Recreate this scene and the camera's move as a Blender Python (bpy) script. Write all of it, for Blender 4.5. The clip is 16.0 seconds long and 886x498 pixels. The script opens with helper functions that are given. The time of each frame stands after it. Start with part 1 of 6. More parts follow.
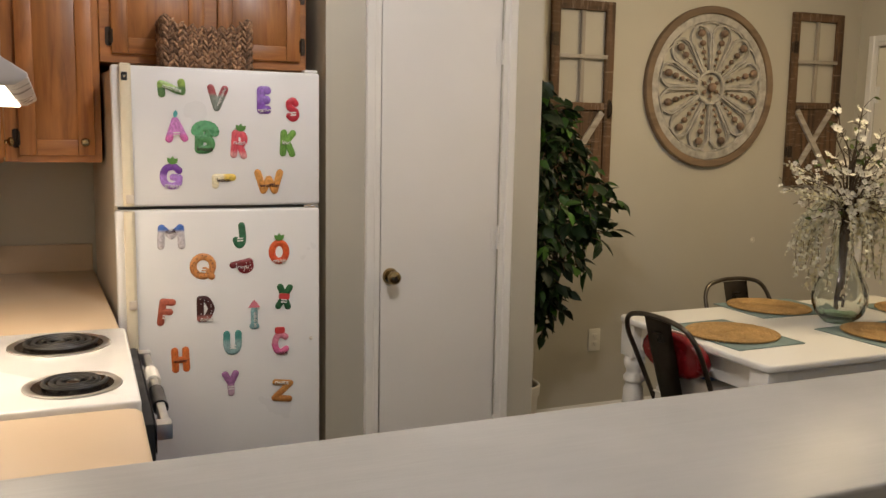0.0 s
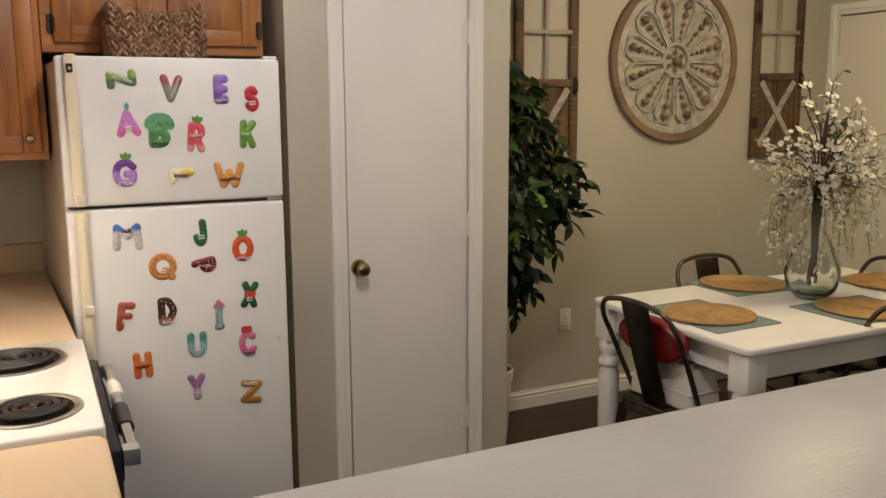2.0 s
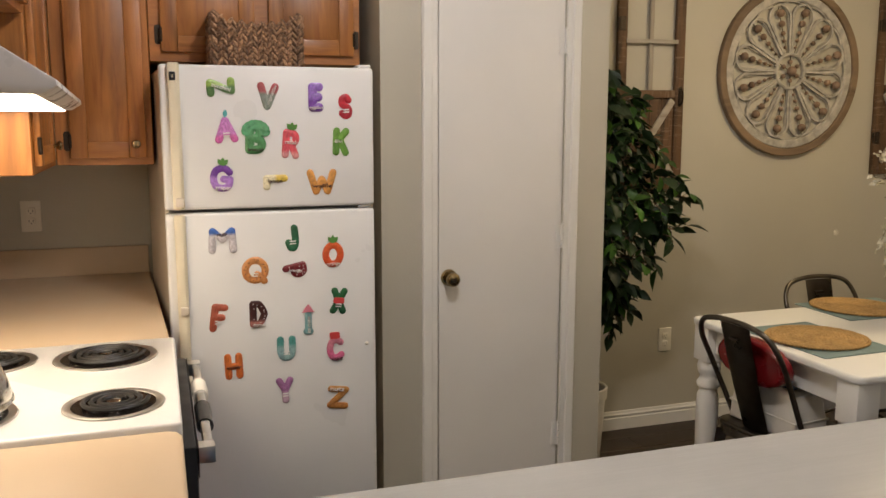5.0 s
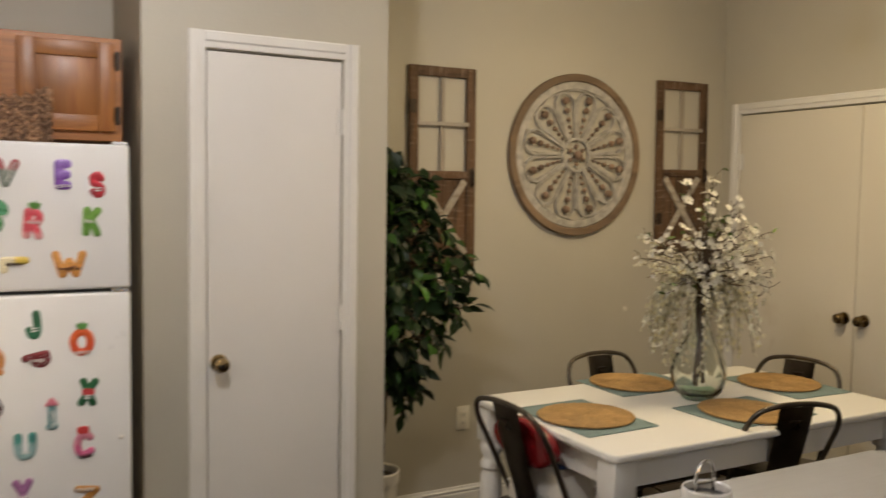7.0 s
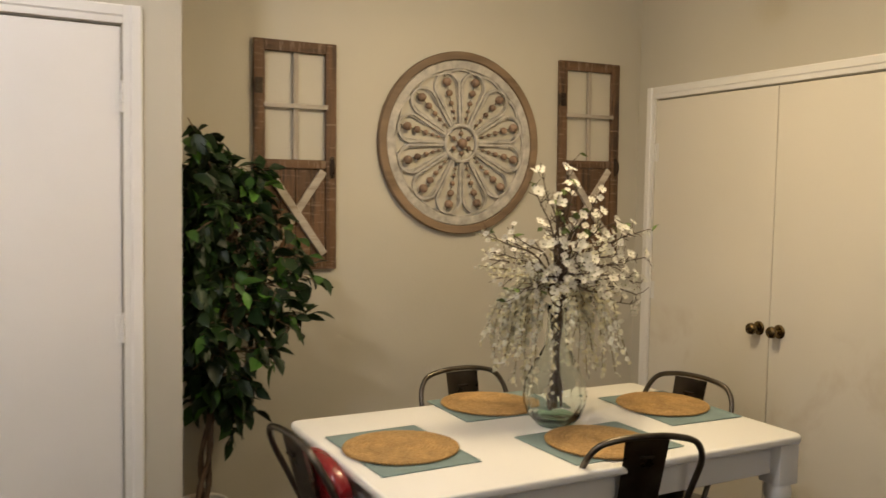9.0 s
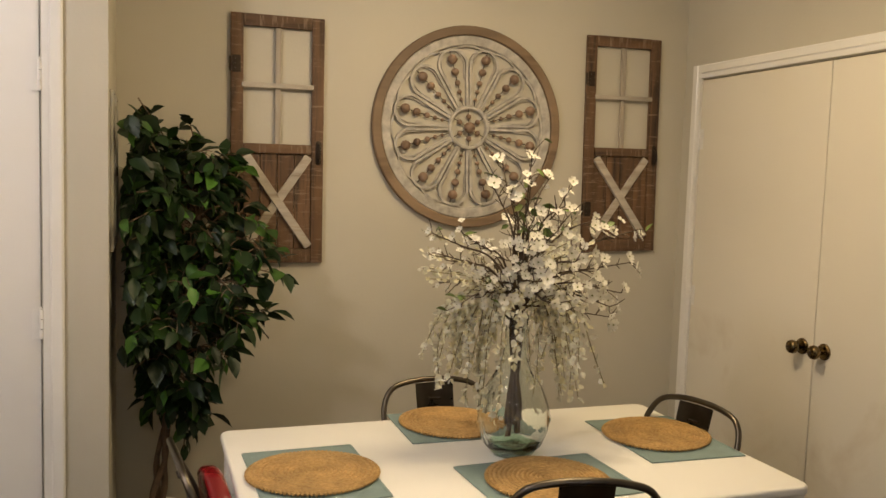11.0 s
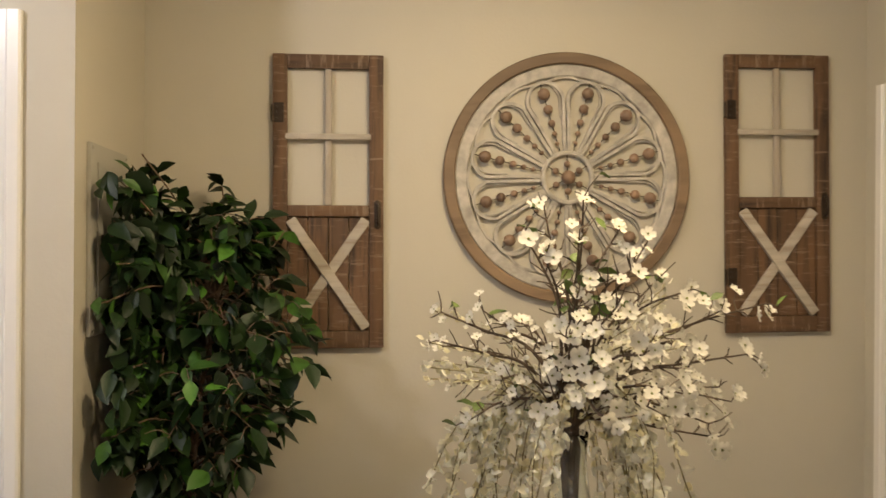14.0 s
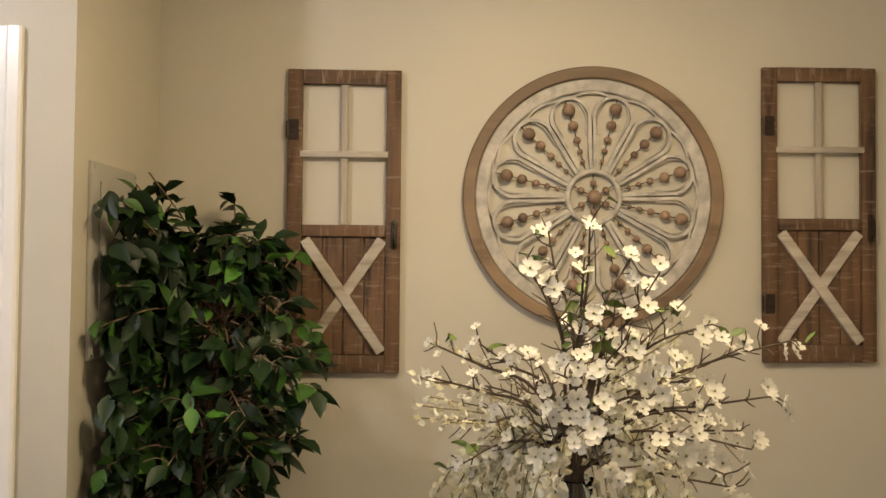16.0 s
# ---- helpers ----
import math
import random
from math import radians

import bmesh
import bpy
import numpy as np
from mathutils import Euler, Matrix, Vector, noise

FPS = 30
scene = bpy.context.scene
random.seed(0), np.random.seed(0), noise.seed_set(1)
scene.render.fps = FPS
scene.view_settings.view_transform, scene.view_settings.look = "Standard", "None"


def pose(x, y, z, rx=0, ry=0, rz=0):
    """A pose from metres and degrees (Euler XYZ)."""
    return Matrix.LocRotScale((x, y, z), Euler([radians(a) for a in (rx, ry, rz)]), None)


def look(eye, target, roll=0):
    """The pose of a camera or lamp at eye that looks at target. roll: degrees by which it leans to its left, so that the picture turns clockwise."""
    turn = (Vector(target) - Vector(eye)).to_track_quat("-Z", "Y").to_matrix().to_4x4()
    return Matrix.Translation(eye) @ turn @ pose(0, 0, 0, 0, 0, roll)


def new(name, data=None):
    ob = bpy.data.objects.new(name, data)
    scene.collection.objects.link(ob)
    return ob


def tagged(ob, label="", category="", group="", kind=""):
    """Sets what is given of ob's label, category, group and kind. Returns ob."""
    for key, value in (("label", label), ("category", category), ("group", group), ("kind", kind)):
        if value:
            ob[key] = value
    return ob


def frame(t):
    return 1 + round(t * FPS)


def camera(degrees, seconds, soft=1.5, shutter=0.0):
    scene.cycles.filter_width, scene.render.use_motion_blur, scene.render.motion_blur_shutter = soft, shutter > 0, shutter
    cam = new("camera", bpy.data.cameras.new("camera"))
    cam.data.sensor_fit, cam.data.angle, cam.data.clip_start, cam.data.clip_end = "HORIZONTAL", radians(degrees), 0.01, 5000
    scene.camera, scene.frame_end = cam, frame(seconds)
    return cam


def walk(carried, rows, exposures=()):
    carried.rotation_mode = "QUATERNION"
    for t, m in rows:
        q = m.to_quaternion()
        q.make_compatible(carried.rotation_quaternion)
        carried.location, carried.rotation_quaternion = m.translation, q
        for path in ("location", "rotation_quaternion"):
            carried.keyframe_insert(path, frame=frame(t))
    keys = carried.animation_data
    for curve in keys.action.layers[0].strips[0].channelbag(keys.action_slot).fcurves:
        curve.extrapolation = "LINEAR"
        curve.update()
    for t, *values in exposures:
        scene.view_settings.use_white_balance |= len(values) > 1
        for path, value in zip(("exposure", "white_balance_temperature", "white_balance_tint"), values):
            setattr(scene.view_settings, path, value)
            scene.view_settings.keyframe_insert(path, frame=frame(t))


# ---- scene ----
cam = camera(55.2, 16.0, shutter=0.5)
PATH = [
    (0, (0.365, 0.182, 1.483), (1.141, 2.005, 1.215), 1.1),
    (0.5, (0.371, 0.201, 1.487), (1.156, 2.019, 1.206), 0.9),
    (1, (0.378, 0.212, 1.499), (1.151, 2.029, 1.181), 1.0),
    (1.5, (0.367, 0.252, 1.515), (1.174, 2.055, 1.201), 1.0),
    (2, (0.366, 0.301, 1.536), (1.229, 2.073, 1.199), -0.2),
    (2.5, (0.402, 0.323, 1.533), (1.211, 2.118, 1.186), 0.1),
    (3, (0.417, 0.318, 1.517), (1.101, 2.168, 1.183), 0.2),
    (3.5, (0.404, 0.337, 1.541), (1.035, 2.205, 1.205), 0.4),
    (3.7, (0.405, 0.33, 1.509), (1.03, 2.202, 1.18), 0.2),
    (5.8, (0.498, 0.287, 1.531), (1.14, 2.164, 1.281), 0.1),
    (6, (0.521, 0.245, 1.542), (1.171, 2.126, 1.341), 0.2),
    (6.5, (0.599, 0.187, 1.54), (1.356, 2.035, 1.426), 0.4),
    (7, (0.716, 0.257, 1.546), (1.668, 2.011, 1.415), 0.9),
    (7.5, (0.898, 0.385, 1.556), (1.947, 2.084, 1.456), 0.4),
    (8, (1.1, 0.393, 1.544), (2.078, 2.133, 1.414), 0.5),
    (8.5, (1.326, 0.342, 1.533), (2.231, 2.12, 1.391), 1.4),
    (9, (1.524, 0.378, 1.517), (2.458, 2.141, 1.389), 1.0),
    (9.2, (1.613, 0.403, 1.513), (2.539, 2.172, 1.391), 0.6),
    (11.3, (2.253, 0.515, 1.545), (2.887, 2.403, 1.37), 1.6),
    (11.5, (2.316, 0.571, 1.529), (2.947, 2.46, 1.345), 1.1),
    (12, (2.466, 0.684, 1.532), (3.031, 2.591, 1.314), 1.3),
    (12.5, (2.627, 0.754, 1.496), (3.003, 2.713, 1.349), 1.1),
    (13, (2.696, 0.85, 1.491), (2.962, 2.825, 1.327), 1.1),
    (13.5, (2.708, 0.969, 1.511), (3.004, 2.944, 1.391), 0.6),
    (14, (2.75, 1.048, 1.512), (2.945, 3.038, 1.513), 0.4),
    (14.5, (2.806, 1.106, 1.517), (2.936, 3.101, 1.525), 0.7),
    (15, (2.827, 1.137, 1.532), (2.943, 3.132, 1.608), 0.9),
    (15.5, (2.849, 1.147, 1.546), (2.952, 3.144, 1.592), 1.1),
    (16, (2.857, 1.148, 1.542), (2.935, 3.146, 1.572), 0.9),
]
EXPOSURES = [(0.0, -0.13, 6230, 10), (3.5, -0.09, 6300, 10), (7.0, -0.05, 6200, 9), (7.5, -0.04, 6180, 8), (8.0, 0.19, 6130, 9), (9.0, 0.25, 6200, 10), (11.5, 0.24, 6400, 11), (13.0, 0.50, 6350, 11), (14.5, 0.49, 6100, 11), (16.0, 0.49, 6100, 11)]
walk(cam, [(t, look(eye, target, roll)) for t, eye, target, roll in PATH], EXPOSURES)

# ---- world, lights ----
world = bpy.data.worlds.new("world")
scene.world = world
world.use_nodes = True
_bg = world.node_tree.nodes["Background"]
_sky = world.node_tree.nodes.new("ShaderNodeTexSky")
_sky.sky_type, _sky.sun_disc, _sky.sun_elevation, _sky.sun_rotation = "NISHITA", False, radians(12), radians(180)
world.node_tree.links.new(_sky.outputs[0], _bg.inputs[0])
_bg.inputs[1].default_value = 0.05


def lamp(name, kind, m, watts, colour, size=0.3, size_y=None, spread=None):
    data = bpy.data.lights.new(name, kind)
    data.energy, data.color = watts, colour
    if kind == "AREA":
        data.shape, data.size = ("RECTANGLE", size) if size_y else ("DISK", size)
        if size_y:
            data.size_y = size_y
        if spread:
            data.spread = radians(spread)
    elif kind == "POINT":
        data.shadow_soft_size = size
    ob = new(name, data)
    ob.matrix_world = m
    return ob


WARM, NEUTRAL, COOL = (1.0, 0.755, 0.43), (1.0, 0.92, 0.89), (0.43, 0.57, 1.0)
DINING_LAMP, KITCHEN_LAMP, LIVING_FILL = (3.26, 2.55, 2.42), (1.05, 1.75, 2.58), (2.0, -1.2, 2.64)
lamp("dining_light_glow", "POINT", pose(*DINING_LAMP), 25, WARM, 0.09)
lamp("dining_light_down", "AREA", pose(DINING_LAMP[0], DINING_LAMP[1], DINING_LAMP[2] - 0.06), 10.0, WARM, 0.26)
lamp("kitchen_light_glow", "POINT", pose(*KITCHEN_LAMP), 50, NEUTRAL, 0.09)
# unseen fill lamp added over the living side, no known fixture there
lamp("living_light_glow", "AREA", pose(*LIVING_FILL), 11, (1.0, 0.87, 0.71), 0.40)
lamp("hood_light_glow", "AREA", pose(0.08, 2.36, 1.536), 1.8, (1.0, 0.85, 0.68), 0.26, 0.14)
lamp("window_daylight", "AREA", pose(1.9, -3.13, 1.45, -90, 0, 0), 40, COOL, 1.9, 1.1)

# ---- materials ----


def shader(name):
    m = bpy.data.materials.new(name)
    m.use_nodes = True
    nt = m.node_tree
    return m, nt, nt.nodes["Principled BSDF"]


def node(nt, kind, **values):
    n = nt.nodes.new("ShaderNode" + kind)
    for k, v in values.items():
        n.inputs[k].default_value = v
    return n


def link(nt, a, b):
    nt.links.new(a, b)


def coords(nt, scale=(1, 1, 1), turn=(0, 0, 0)):
    tc = nt.nodes.new("ShaderNodeTexCoord")
    mp = node(nt, "Mapping", Scale=scale, Rotation=turn)
    link(nt, tc.outputs["Object"], mp.inputs[0])
    return mp.outputs[0]


def ramp(nt, fac, stops):
    r = nt.nodes.new("ShaderNodeValToRGB")
    e = r.color_ramp.elements
    while len(e) < len(stops):
        e.new(0.5)
    for el, (p, c) in zip(e, stops):
        el.position, el.color = p, (*c, 1)
    link(nt, fac, r.inputs[0])
    return r.outputs[0]


def mixed(nt, fac, a, b, how="MIX"):
    n = nt.nodes.new("ShaderNodeMix")
    n.data_type, n.blend_type = "RGBA", how
    for sock, v in ((n.inputs[0], fac), (n.inputs[6], a), (n.inputs[7], b)):
        if isinstance(v, (int, float)):
            sock.default_value = v
        elif isinstance(v, tuple):
            sock.default_value = (*v, 1)
        else:
            link(nt, v, sock)
    return n.outputs[2]


def bump(nt, b, height, strength, dist=0.002):
    n = node(nt, "Bump", Strength=strength, Distance=dist)
    link(nt, height, n.inputs["Height"])
    link(nt, n.outputs[0], b.inputs["Normal"])


def tint(c, f):
    return tuple(min(1, v * f) for v in c)


def plain(name, c, rough=0.5, metal=0.0, var=0.10, scale=14.0, grain=0.12, gscale=160.0, coat=0.0, dist=0.001):
    """A painted, moulded or cast surface: broad tone drift, fine grain relief, uneven gloss."""
    m, nt, b = shader(name)
    uv = coords(nt)
    n1 = node(nt, "TexNoise", Scale=scale, Detail=4.0)
    n2 = node(nt, "TexNoise", Scale=gscale, Detail=2.0)
    for n in (n1, n2):
        link(nt, uv, n.inputs["Vector"])
    col = ramp(nt, n1.outputs[0], [(0.3, tint(c, 1 - var)), (0.7, tint(c, 1 + var * 0.6))])
    link(nt, col, b.inputs["Base Color"])
    rr = node(nt, "MapRange", **{"From Min": 0.3, "From Max": 0.7, "To Min": max(0.02, rough - 0.07), "To Max": min(1, rough + 0.07)})
    link(nt, n1.outputs[0], rr.inputs[0])
    link(nt, rr.outputs[0], b.inputs["Roughness"])
    b.inputs["Metallic"].default_value = metal
    b.inputs["Coat Weight"].default_value = coat
    if grain:
        bump(nt, b, n2.outputs[0], grain, dist)
    return m


def wood(name, dark, light, along="z", rough=0.4, scale=1.0, worn=None, grain=0.25, coat=0.0):
    """Timber with long grain along one axis, knots of tone, and an optional worn-through or limewashed layer."""
    m, nt, b = shader(name)
    s = {"x": (3, 40, 40), "y": (40, 3, 40), "z": (40, 40, 3)}[along]
    uv = coords(nt, tuple(v * scale for v in s))
    info = nt.nodes.new("ShaderNodeObjectInfo")
    shift = nt.nodes.new("ShaderNodeVectorMath")
    shift.operation = "ADD"
    sc = node(nt, "Math")
    sc.operation = "MULTIPLY"
    sc.inputs[1].default_value = 37.0
    link(nt, info.outputs["Random"], sc.inputs[0])
    link(nt, uv, shift.inputs[0])
    link(nt, sc.outputs[0], shift.inputs[1])
    n1 = node(nt, "TexNoise", Scale=0.8, Detail=6.0, Roughness=0.62, Distortion=0.6)
    link(nt, shift.outputs[0], n1.inputs["Vector"])
    uv2 = coords(nt, tuple(v * scale * (0.25 if v > 5 else 0.6) for v in s))
    n2 = node(nt, "TexNoise", Scale=1.0, Detail=3.0, Distortion=1.2)
    link(nt, uv2, n2.inputs["Vector"])
    grainc = ramp(nt, n1.outputs[0], [(0.30, dark), (0.48, tint(light, 0.85)), (0.72, light)])
    broad = ramp(nt, n2.outputs[0], [(0.3, (0.62, 0.62, 0.62)), (0.7, (1.14, 1.14, 1.14))])
    col = mixed(nt, 1.0, grainc, broad, "MULTIPLY")
    rnd = ramp(nt, info.outputs["Random"], [(0.0, (0.86, 0.86, 0.86)), (1.0, (1.08, 1.08, 1.08))])
    col = mixed(nt, 1.0, col, rnd, "MULTIPLY")
    if worn:
        uv3 = coords(nt, tuple((70 if v < 5 else 9) * scale for v in s))
        n3 = node(nt, "TexNoise", Scale=1.0, Detail=5.0, Roughness=0.7)
        link(nt, uv3, n3.inputs["Vector"])
        mask = ramp(nt, n3.outputs[0], [(worn[1], (0, 0, 0)), (worn[1] + 0.17, (1, 1, 1))])
        col = mixed(nt, mask, col, worn[0])
    link(nt, col, b.inputs["Base Color"])
    b.inputs["Roughness"].default_value = rough
    b.inputs["Coat Weight"].default_value = coat
    b.inputs["Coat Roughness"].default_value = 0.2
    bump(nt, b, n1.outputs[0], grain, 0.0015)
    return m


def two_tone(name, low, high, split, soft=0.06, rough=0.35):
    """Printed card or vinyl with one colour below and one above a soft line, over the piece's own height."""
    m, nt, b = shader(name)
    tc = nt.nodes.new("ShaderNodeTexCoord")
    sx = nt.nodes.new("ShaderNodeSeparateXYZ")
    link(nt, tc.outputs["Generated"], sx.inputs[0])
    nz = node(nt, "TexNoise", Scale=8.0, Detail=4.0, Roughness=0.65)
    link(nt, tc.outputs["Generated"], nz.inputs["Vector"])
    col = ramp(nt, sx.outputs["Z"], [(max(0, split - soft), low), (min(1, split + soft), high)])
    var = ramp(nt, nz.outputs[0], [(0.38, (0.68, 0.68, 0.68)), (0.50, (0.92, 0.92, 0.92)), (0.62, (1.12, 1.12, 1.12))])
    link(nt, mixed(nt, 1.0, col, var, "MULTIPLY"), b.inputs["Base Color"])
    b.inputs["Roughness"].default_value = rough
    return m


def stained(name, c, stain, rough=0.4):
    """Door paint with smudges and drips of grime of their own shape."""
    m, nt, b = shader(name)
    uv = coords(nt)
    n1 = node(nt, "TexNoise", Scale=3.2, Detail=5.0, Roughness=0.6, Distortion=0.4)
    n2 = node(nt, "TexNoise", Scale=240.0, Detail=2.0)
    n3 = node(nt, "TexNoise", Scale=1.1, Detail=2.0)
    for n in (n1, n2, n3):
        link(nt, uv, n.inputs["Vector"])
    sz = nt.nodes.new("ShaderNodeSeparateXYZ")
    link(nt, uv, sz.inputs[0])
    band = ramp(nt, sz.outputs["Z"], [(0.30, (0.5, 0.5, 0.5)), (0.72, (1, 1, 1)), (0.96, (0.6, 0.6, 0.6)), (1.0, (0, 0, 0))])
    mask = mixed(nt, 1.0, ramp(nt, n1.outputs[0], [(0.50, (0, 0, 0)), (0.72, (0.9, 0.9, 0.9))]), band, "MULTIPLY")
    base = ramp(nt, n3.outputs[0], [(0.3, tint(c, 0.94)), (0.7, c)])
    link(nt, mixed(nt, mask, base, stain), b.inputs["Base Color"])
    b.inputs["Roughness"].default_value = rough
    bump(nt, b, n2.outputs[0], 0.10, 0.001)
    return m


def glass(name, c, ior=1.47, rough=0.0, ribs=(1, 1, 1)):
    m, nt, b = shader(name)
    b.inputs["Base Color"].default_value = (*c, 1)
    b.inputs["Transmission Weight"].default_value = 1.0
    b.inputs["Roughness"].default_value = rough
    b.inputs["IOR"].default_value = ior
    n = node(nt, "TexNoise", Scale=22.0, Detail=1.0)
    link(nt, coords(nt, ribs), n.inputs["Vector"])
    bump(nt, b, n.outputs[0], 0.9, 0.007)
    return m


def glow(name, c, strength):
    m, nt, b = shader(name)
    b.inputs["Base Color"].default_value = (0.8, 0.8, 0.8, 1)
    b.inputs["Emission Color"].default_value = (*c, 1)
    b.inputs["Emission Strength"].default_value = strength
    return m


def brushed(name, c, rough):
    """Gloss paint over a board, with long brush strokes and a few drips left standing in it."""
    m, nt, b = shader(name)
    n1 = node(nt, "TexNoise", Scale=1.0, Detail=5.0, Roughness=0.65)
    link(nt, coords(nt, (7, 85, 40)), n1.inputs["Vector"])
    n2 = node(nt, "TexNoise", Scale=7.0, Detail=3.0)
    link(nt, coords(nt), n2.inputs["Vector"])
    col = ramp(nt, n2.outputs[0], [(0.3, tint(c, 0.93)), (0.7, tint(c, 1.05))])
    link(nt, mixed(nt, 0.25, col, ramp(nt, n1.outputs[0], [(0.3, tint(c, 0.85)), (0.7, tint(c, 1.12))])), b.inputs["Base Color"])
    b.inputs["Roughness"].default_value = rough
    add = node(nt, "Math")
    add.operation = "ADD"
    link(nt, n1.outputs[0], add.inputs[0])
    link(nt, n2.outputs[0], add.inputs[1])
    b.inputs["Specular IOR Level"].default_value = 0.20
    bump(nt, b, add.outputs[0], 0.30, 0.0022)
    return m


def thin(m, share):
    """Lets part of the light through a petal, in the petal's own colour."""
    nt = m.node_tree
    b = next(n for n in nt.nodes if n.type == "BSDF_PRINCIPLED")
    out = next(n for n in nt.nodes if n.type == "OUTPUT_MATERIAL")
    tr = nt.nodes.new("ShaderNodeBsdfTranslucent")
    mix = nt.nodes.new("ShaderNodeMixShader")
    mix.inputs[0].default_value = share
    link(nt, b.inputs["Base Color"].links[0].from_socket, tr.inputs["Color"])
    link(nt, b.outputs[0], mix.inputs[1])
    link(nt, tr.outputs[0], mix.inputs[2])
    link(nt, mix.outputs[0], out.inputs["Surface"])


def leafy(name, dark, light, rough=0.35):
    m, nt, b = shader(name)
    info = nt.nodes.new("ShaderNodeObjectInfo")
    geo = nt.nodes.new("ShaderNodeNewGeometry")
    add = node(nt, "Math")
    add.operation = "ADD"
    link(nt, info.outputs["Random"], add.inputs[0])
    link(nt, geo.outputs["Random Per Island"], add.inputs[1])
    fr = node(nt, "Math")
    fr.operation = "FRACT"
    link(nt, add.outputs[0], fr.inputs[0])
    tone = ramp(nt, fr.outputs[0], [(0.0, dark), (0.72, tint(dark, 2.0)), (0.90, tint(light, 0.55)), (1.0, light)])
    n = node(nt, "TexNoise", Scale=60.0, Detail=3.0)
    link(nt, coords(nt), n.inputs["Vector"])
    var = ramp(nt, n.outputs[0], [(0.3, (0.75, 0.75, 0.75)), (0.7, (1.15, 1.15, 1.15))])
    link(nt, mixed(nt, 1.0, tone, var, "MULTIPLY"), b.inputs["Base Color"])
    b.inputs["Roughness"].default_value = rough
    b.inputs["Specular IOR Level"].default_value = 0.3
    bump(nt, b, n.outputs[0], 0.2, 0.001)
    return m


WALL = plain("wall_paint", (0.50, 0.466, 0.378), 0.55, var=0.05, scale=1.6, grain=0.30, gscale=95, dist=0.0015)
CEIL = plain("ceiling_paint", (0.78, 0.77, 0.73), 0.8, var=0.03, scale=2, grain=0.5, gscale=60, dist=0.003)
TRIM = plain("trim_paint", (0.76, 0.74, 0.69), 0.34, var=0.05, scale=3, grain=0.10, gscale=60)
DOORP = plain("door_paint", (0.74, 0.715, 0.67), 0.38, var=0.05, scale=2, grain=0.16, gscale=70)
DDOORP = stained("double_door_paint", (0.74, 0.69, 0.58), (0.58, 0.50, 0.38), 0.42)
BLUE = plain("half_wall_blue", (0.10, 0.19, 0.38), 0.5, var=0.06, grain=0.25, gscale=95)
OAK = wood("oak", (0.275, 0.094, 0.021), (0.465, 0.183, 0.042), "z", 0.42, 1.3, coat=0.06)
OAKX = wood("oak_crosswise", (0.275, 0.094, 0.021), (0.465, 0.183, 0.042), "x", 0.42, 1.3, coat=0.06)
OAKY = wood("oak_lengthwise", (0.275, 0.094, 0.021), (0.465, 0.183, 0.042), "y", 0.42, 1.3, coat=0.06)
FLOOR = wood("floor_planks", (0.016, 0.009, 0.005), (0.050, 0.029, 0.015), "x", 0.45, 0.7)
LAMI = plain("tan_laminate", (0.53, 0.40, 0.265), 0.42, var=0.05, scale=9, grain=0.05, gscale=300)
ENAMEL = plain("white_enamel", (0.74, 0.72, 0.69), 0.16, var=0.02, scale=6, grain=0.02, coat=0.4)
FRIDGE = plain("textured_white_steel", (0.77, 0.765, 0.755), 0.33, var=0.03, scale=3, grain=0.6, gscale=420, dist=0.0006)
# side tan holds warm light bounced off the counter; the steel is white
FSIDE = plain("fridge_side_bounce_tan", (0.66, 0.58, 0.48), 0.45, var=0.04, grain=0.3, gscale=420)
CREAM = plain("yellowed_plastic", (0.78, 0.70, 0.52), 0.38, var=0.08, scale=10, grain=0.08)
GASKET = plain("grey_gasket", (0.16, 0.16, 0.16), 0.7)
BLACK = plain("black_plastic", (0.015, 0.015, 0.016), 0.35, var=0.2)
COIL = plain("burner_coil", (0.02, 0.019, 0.018), 0.45, 0.3, var=0.3, scale=40)
CHROME = plain("chrome", (0.72, 0.71, 0.69), 0.12, 1.0, var=0.08, scale=12, grain=0.03)
SATIN = plain("satin_steel", (0.66, 0.65, 0.62), 0.36, 1.0, var=0.10, scale=12, grain=0.05)
WELL = plain("burnt_enamel", (0.016, 0.012, 0.010), 0.22, var=0.4, scale=30)
OVENB = plain("oven_black", (0.008, 0.008, 0.008), 0.5, var=0.2)
STEEL = plain("polished_steel", (0.62, 0.60, 0.55), 0.14, 1.0, var=0.10, scale=9, grain=0.05, gscale=30)
OLDBRONZE = plain("oil_rubbed_bronze", (0.19, 0.135, 0.062), 0.24, 1.0, var=0.3, scale=40, grain=0.05)
BRASS = plain("aged_brass", (0.36, 0.27, 0.14), 0.22, 1.0, var=0.25, scale=30, grain=0.05)
DARKM = plain("dark_bronze", (0.045, 0.032, 0.022), 0.45, 0.7, var=0.3, scale=60)
GUN = plain("gunmetal_chair", (0.130, 0.112, 0.090), 0.33, 1.0, var=0.30, scale=14, grain=0.08, gscale=90)
TABLEP = plain("white_table_paint", (0.84, 0.82, 0.76), 0.40, var=0.015, scale=3, grain=0.10, gscale=60)
BARP = brushed("bar_cap_paint", (0.390, 0.380, 0.355), 0.36)
TEAL = plain("teal_cloth", (0.195, 0.265, 0.255), 0.85, var=0.12, scale=20, grain=0.7, gscale=420)
RUST = wood("rustic_brown_board", (0.028, 0.0135, 0.0060), (0.150, 0.080, 0.036), "z", 0.7, 1.1, worn=((0.25, 0.180, 0.120), 0.545), grain=0.9)
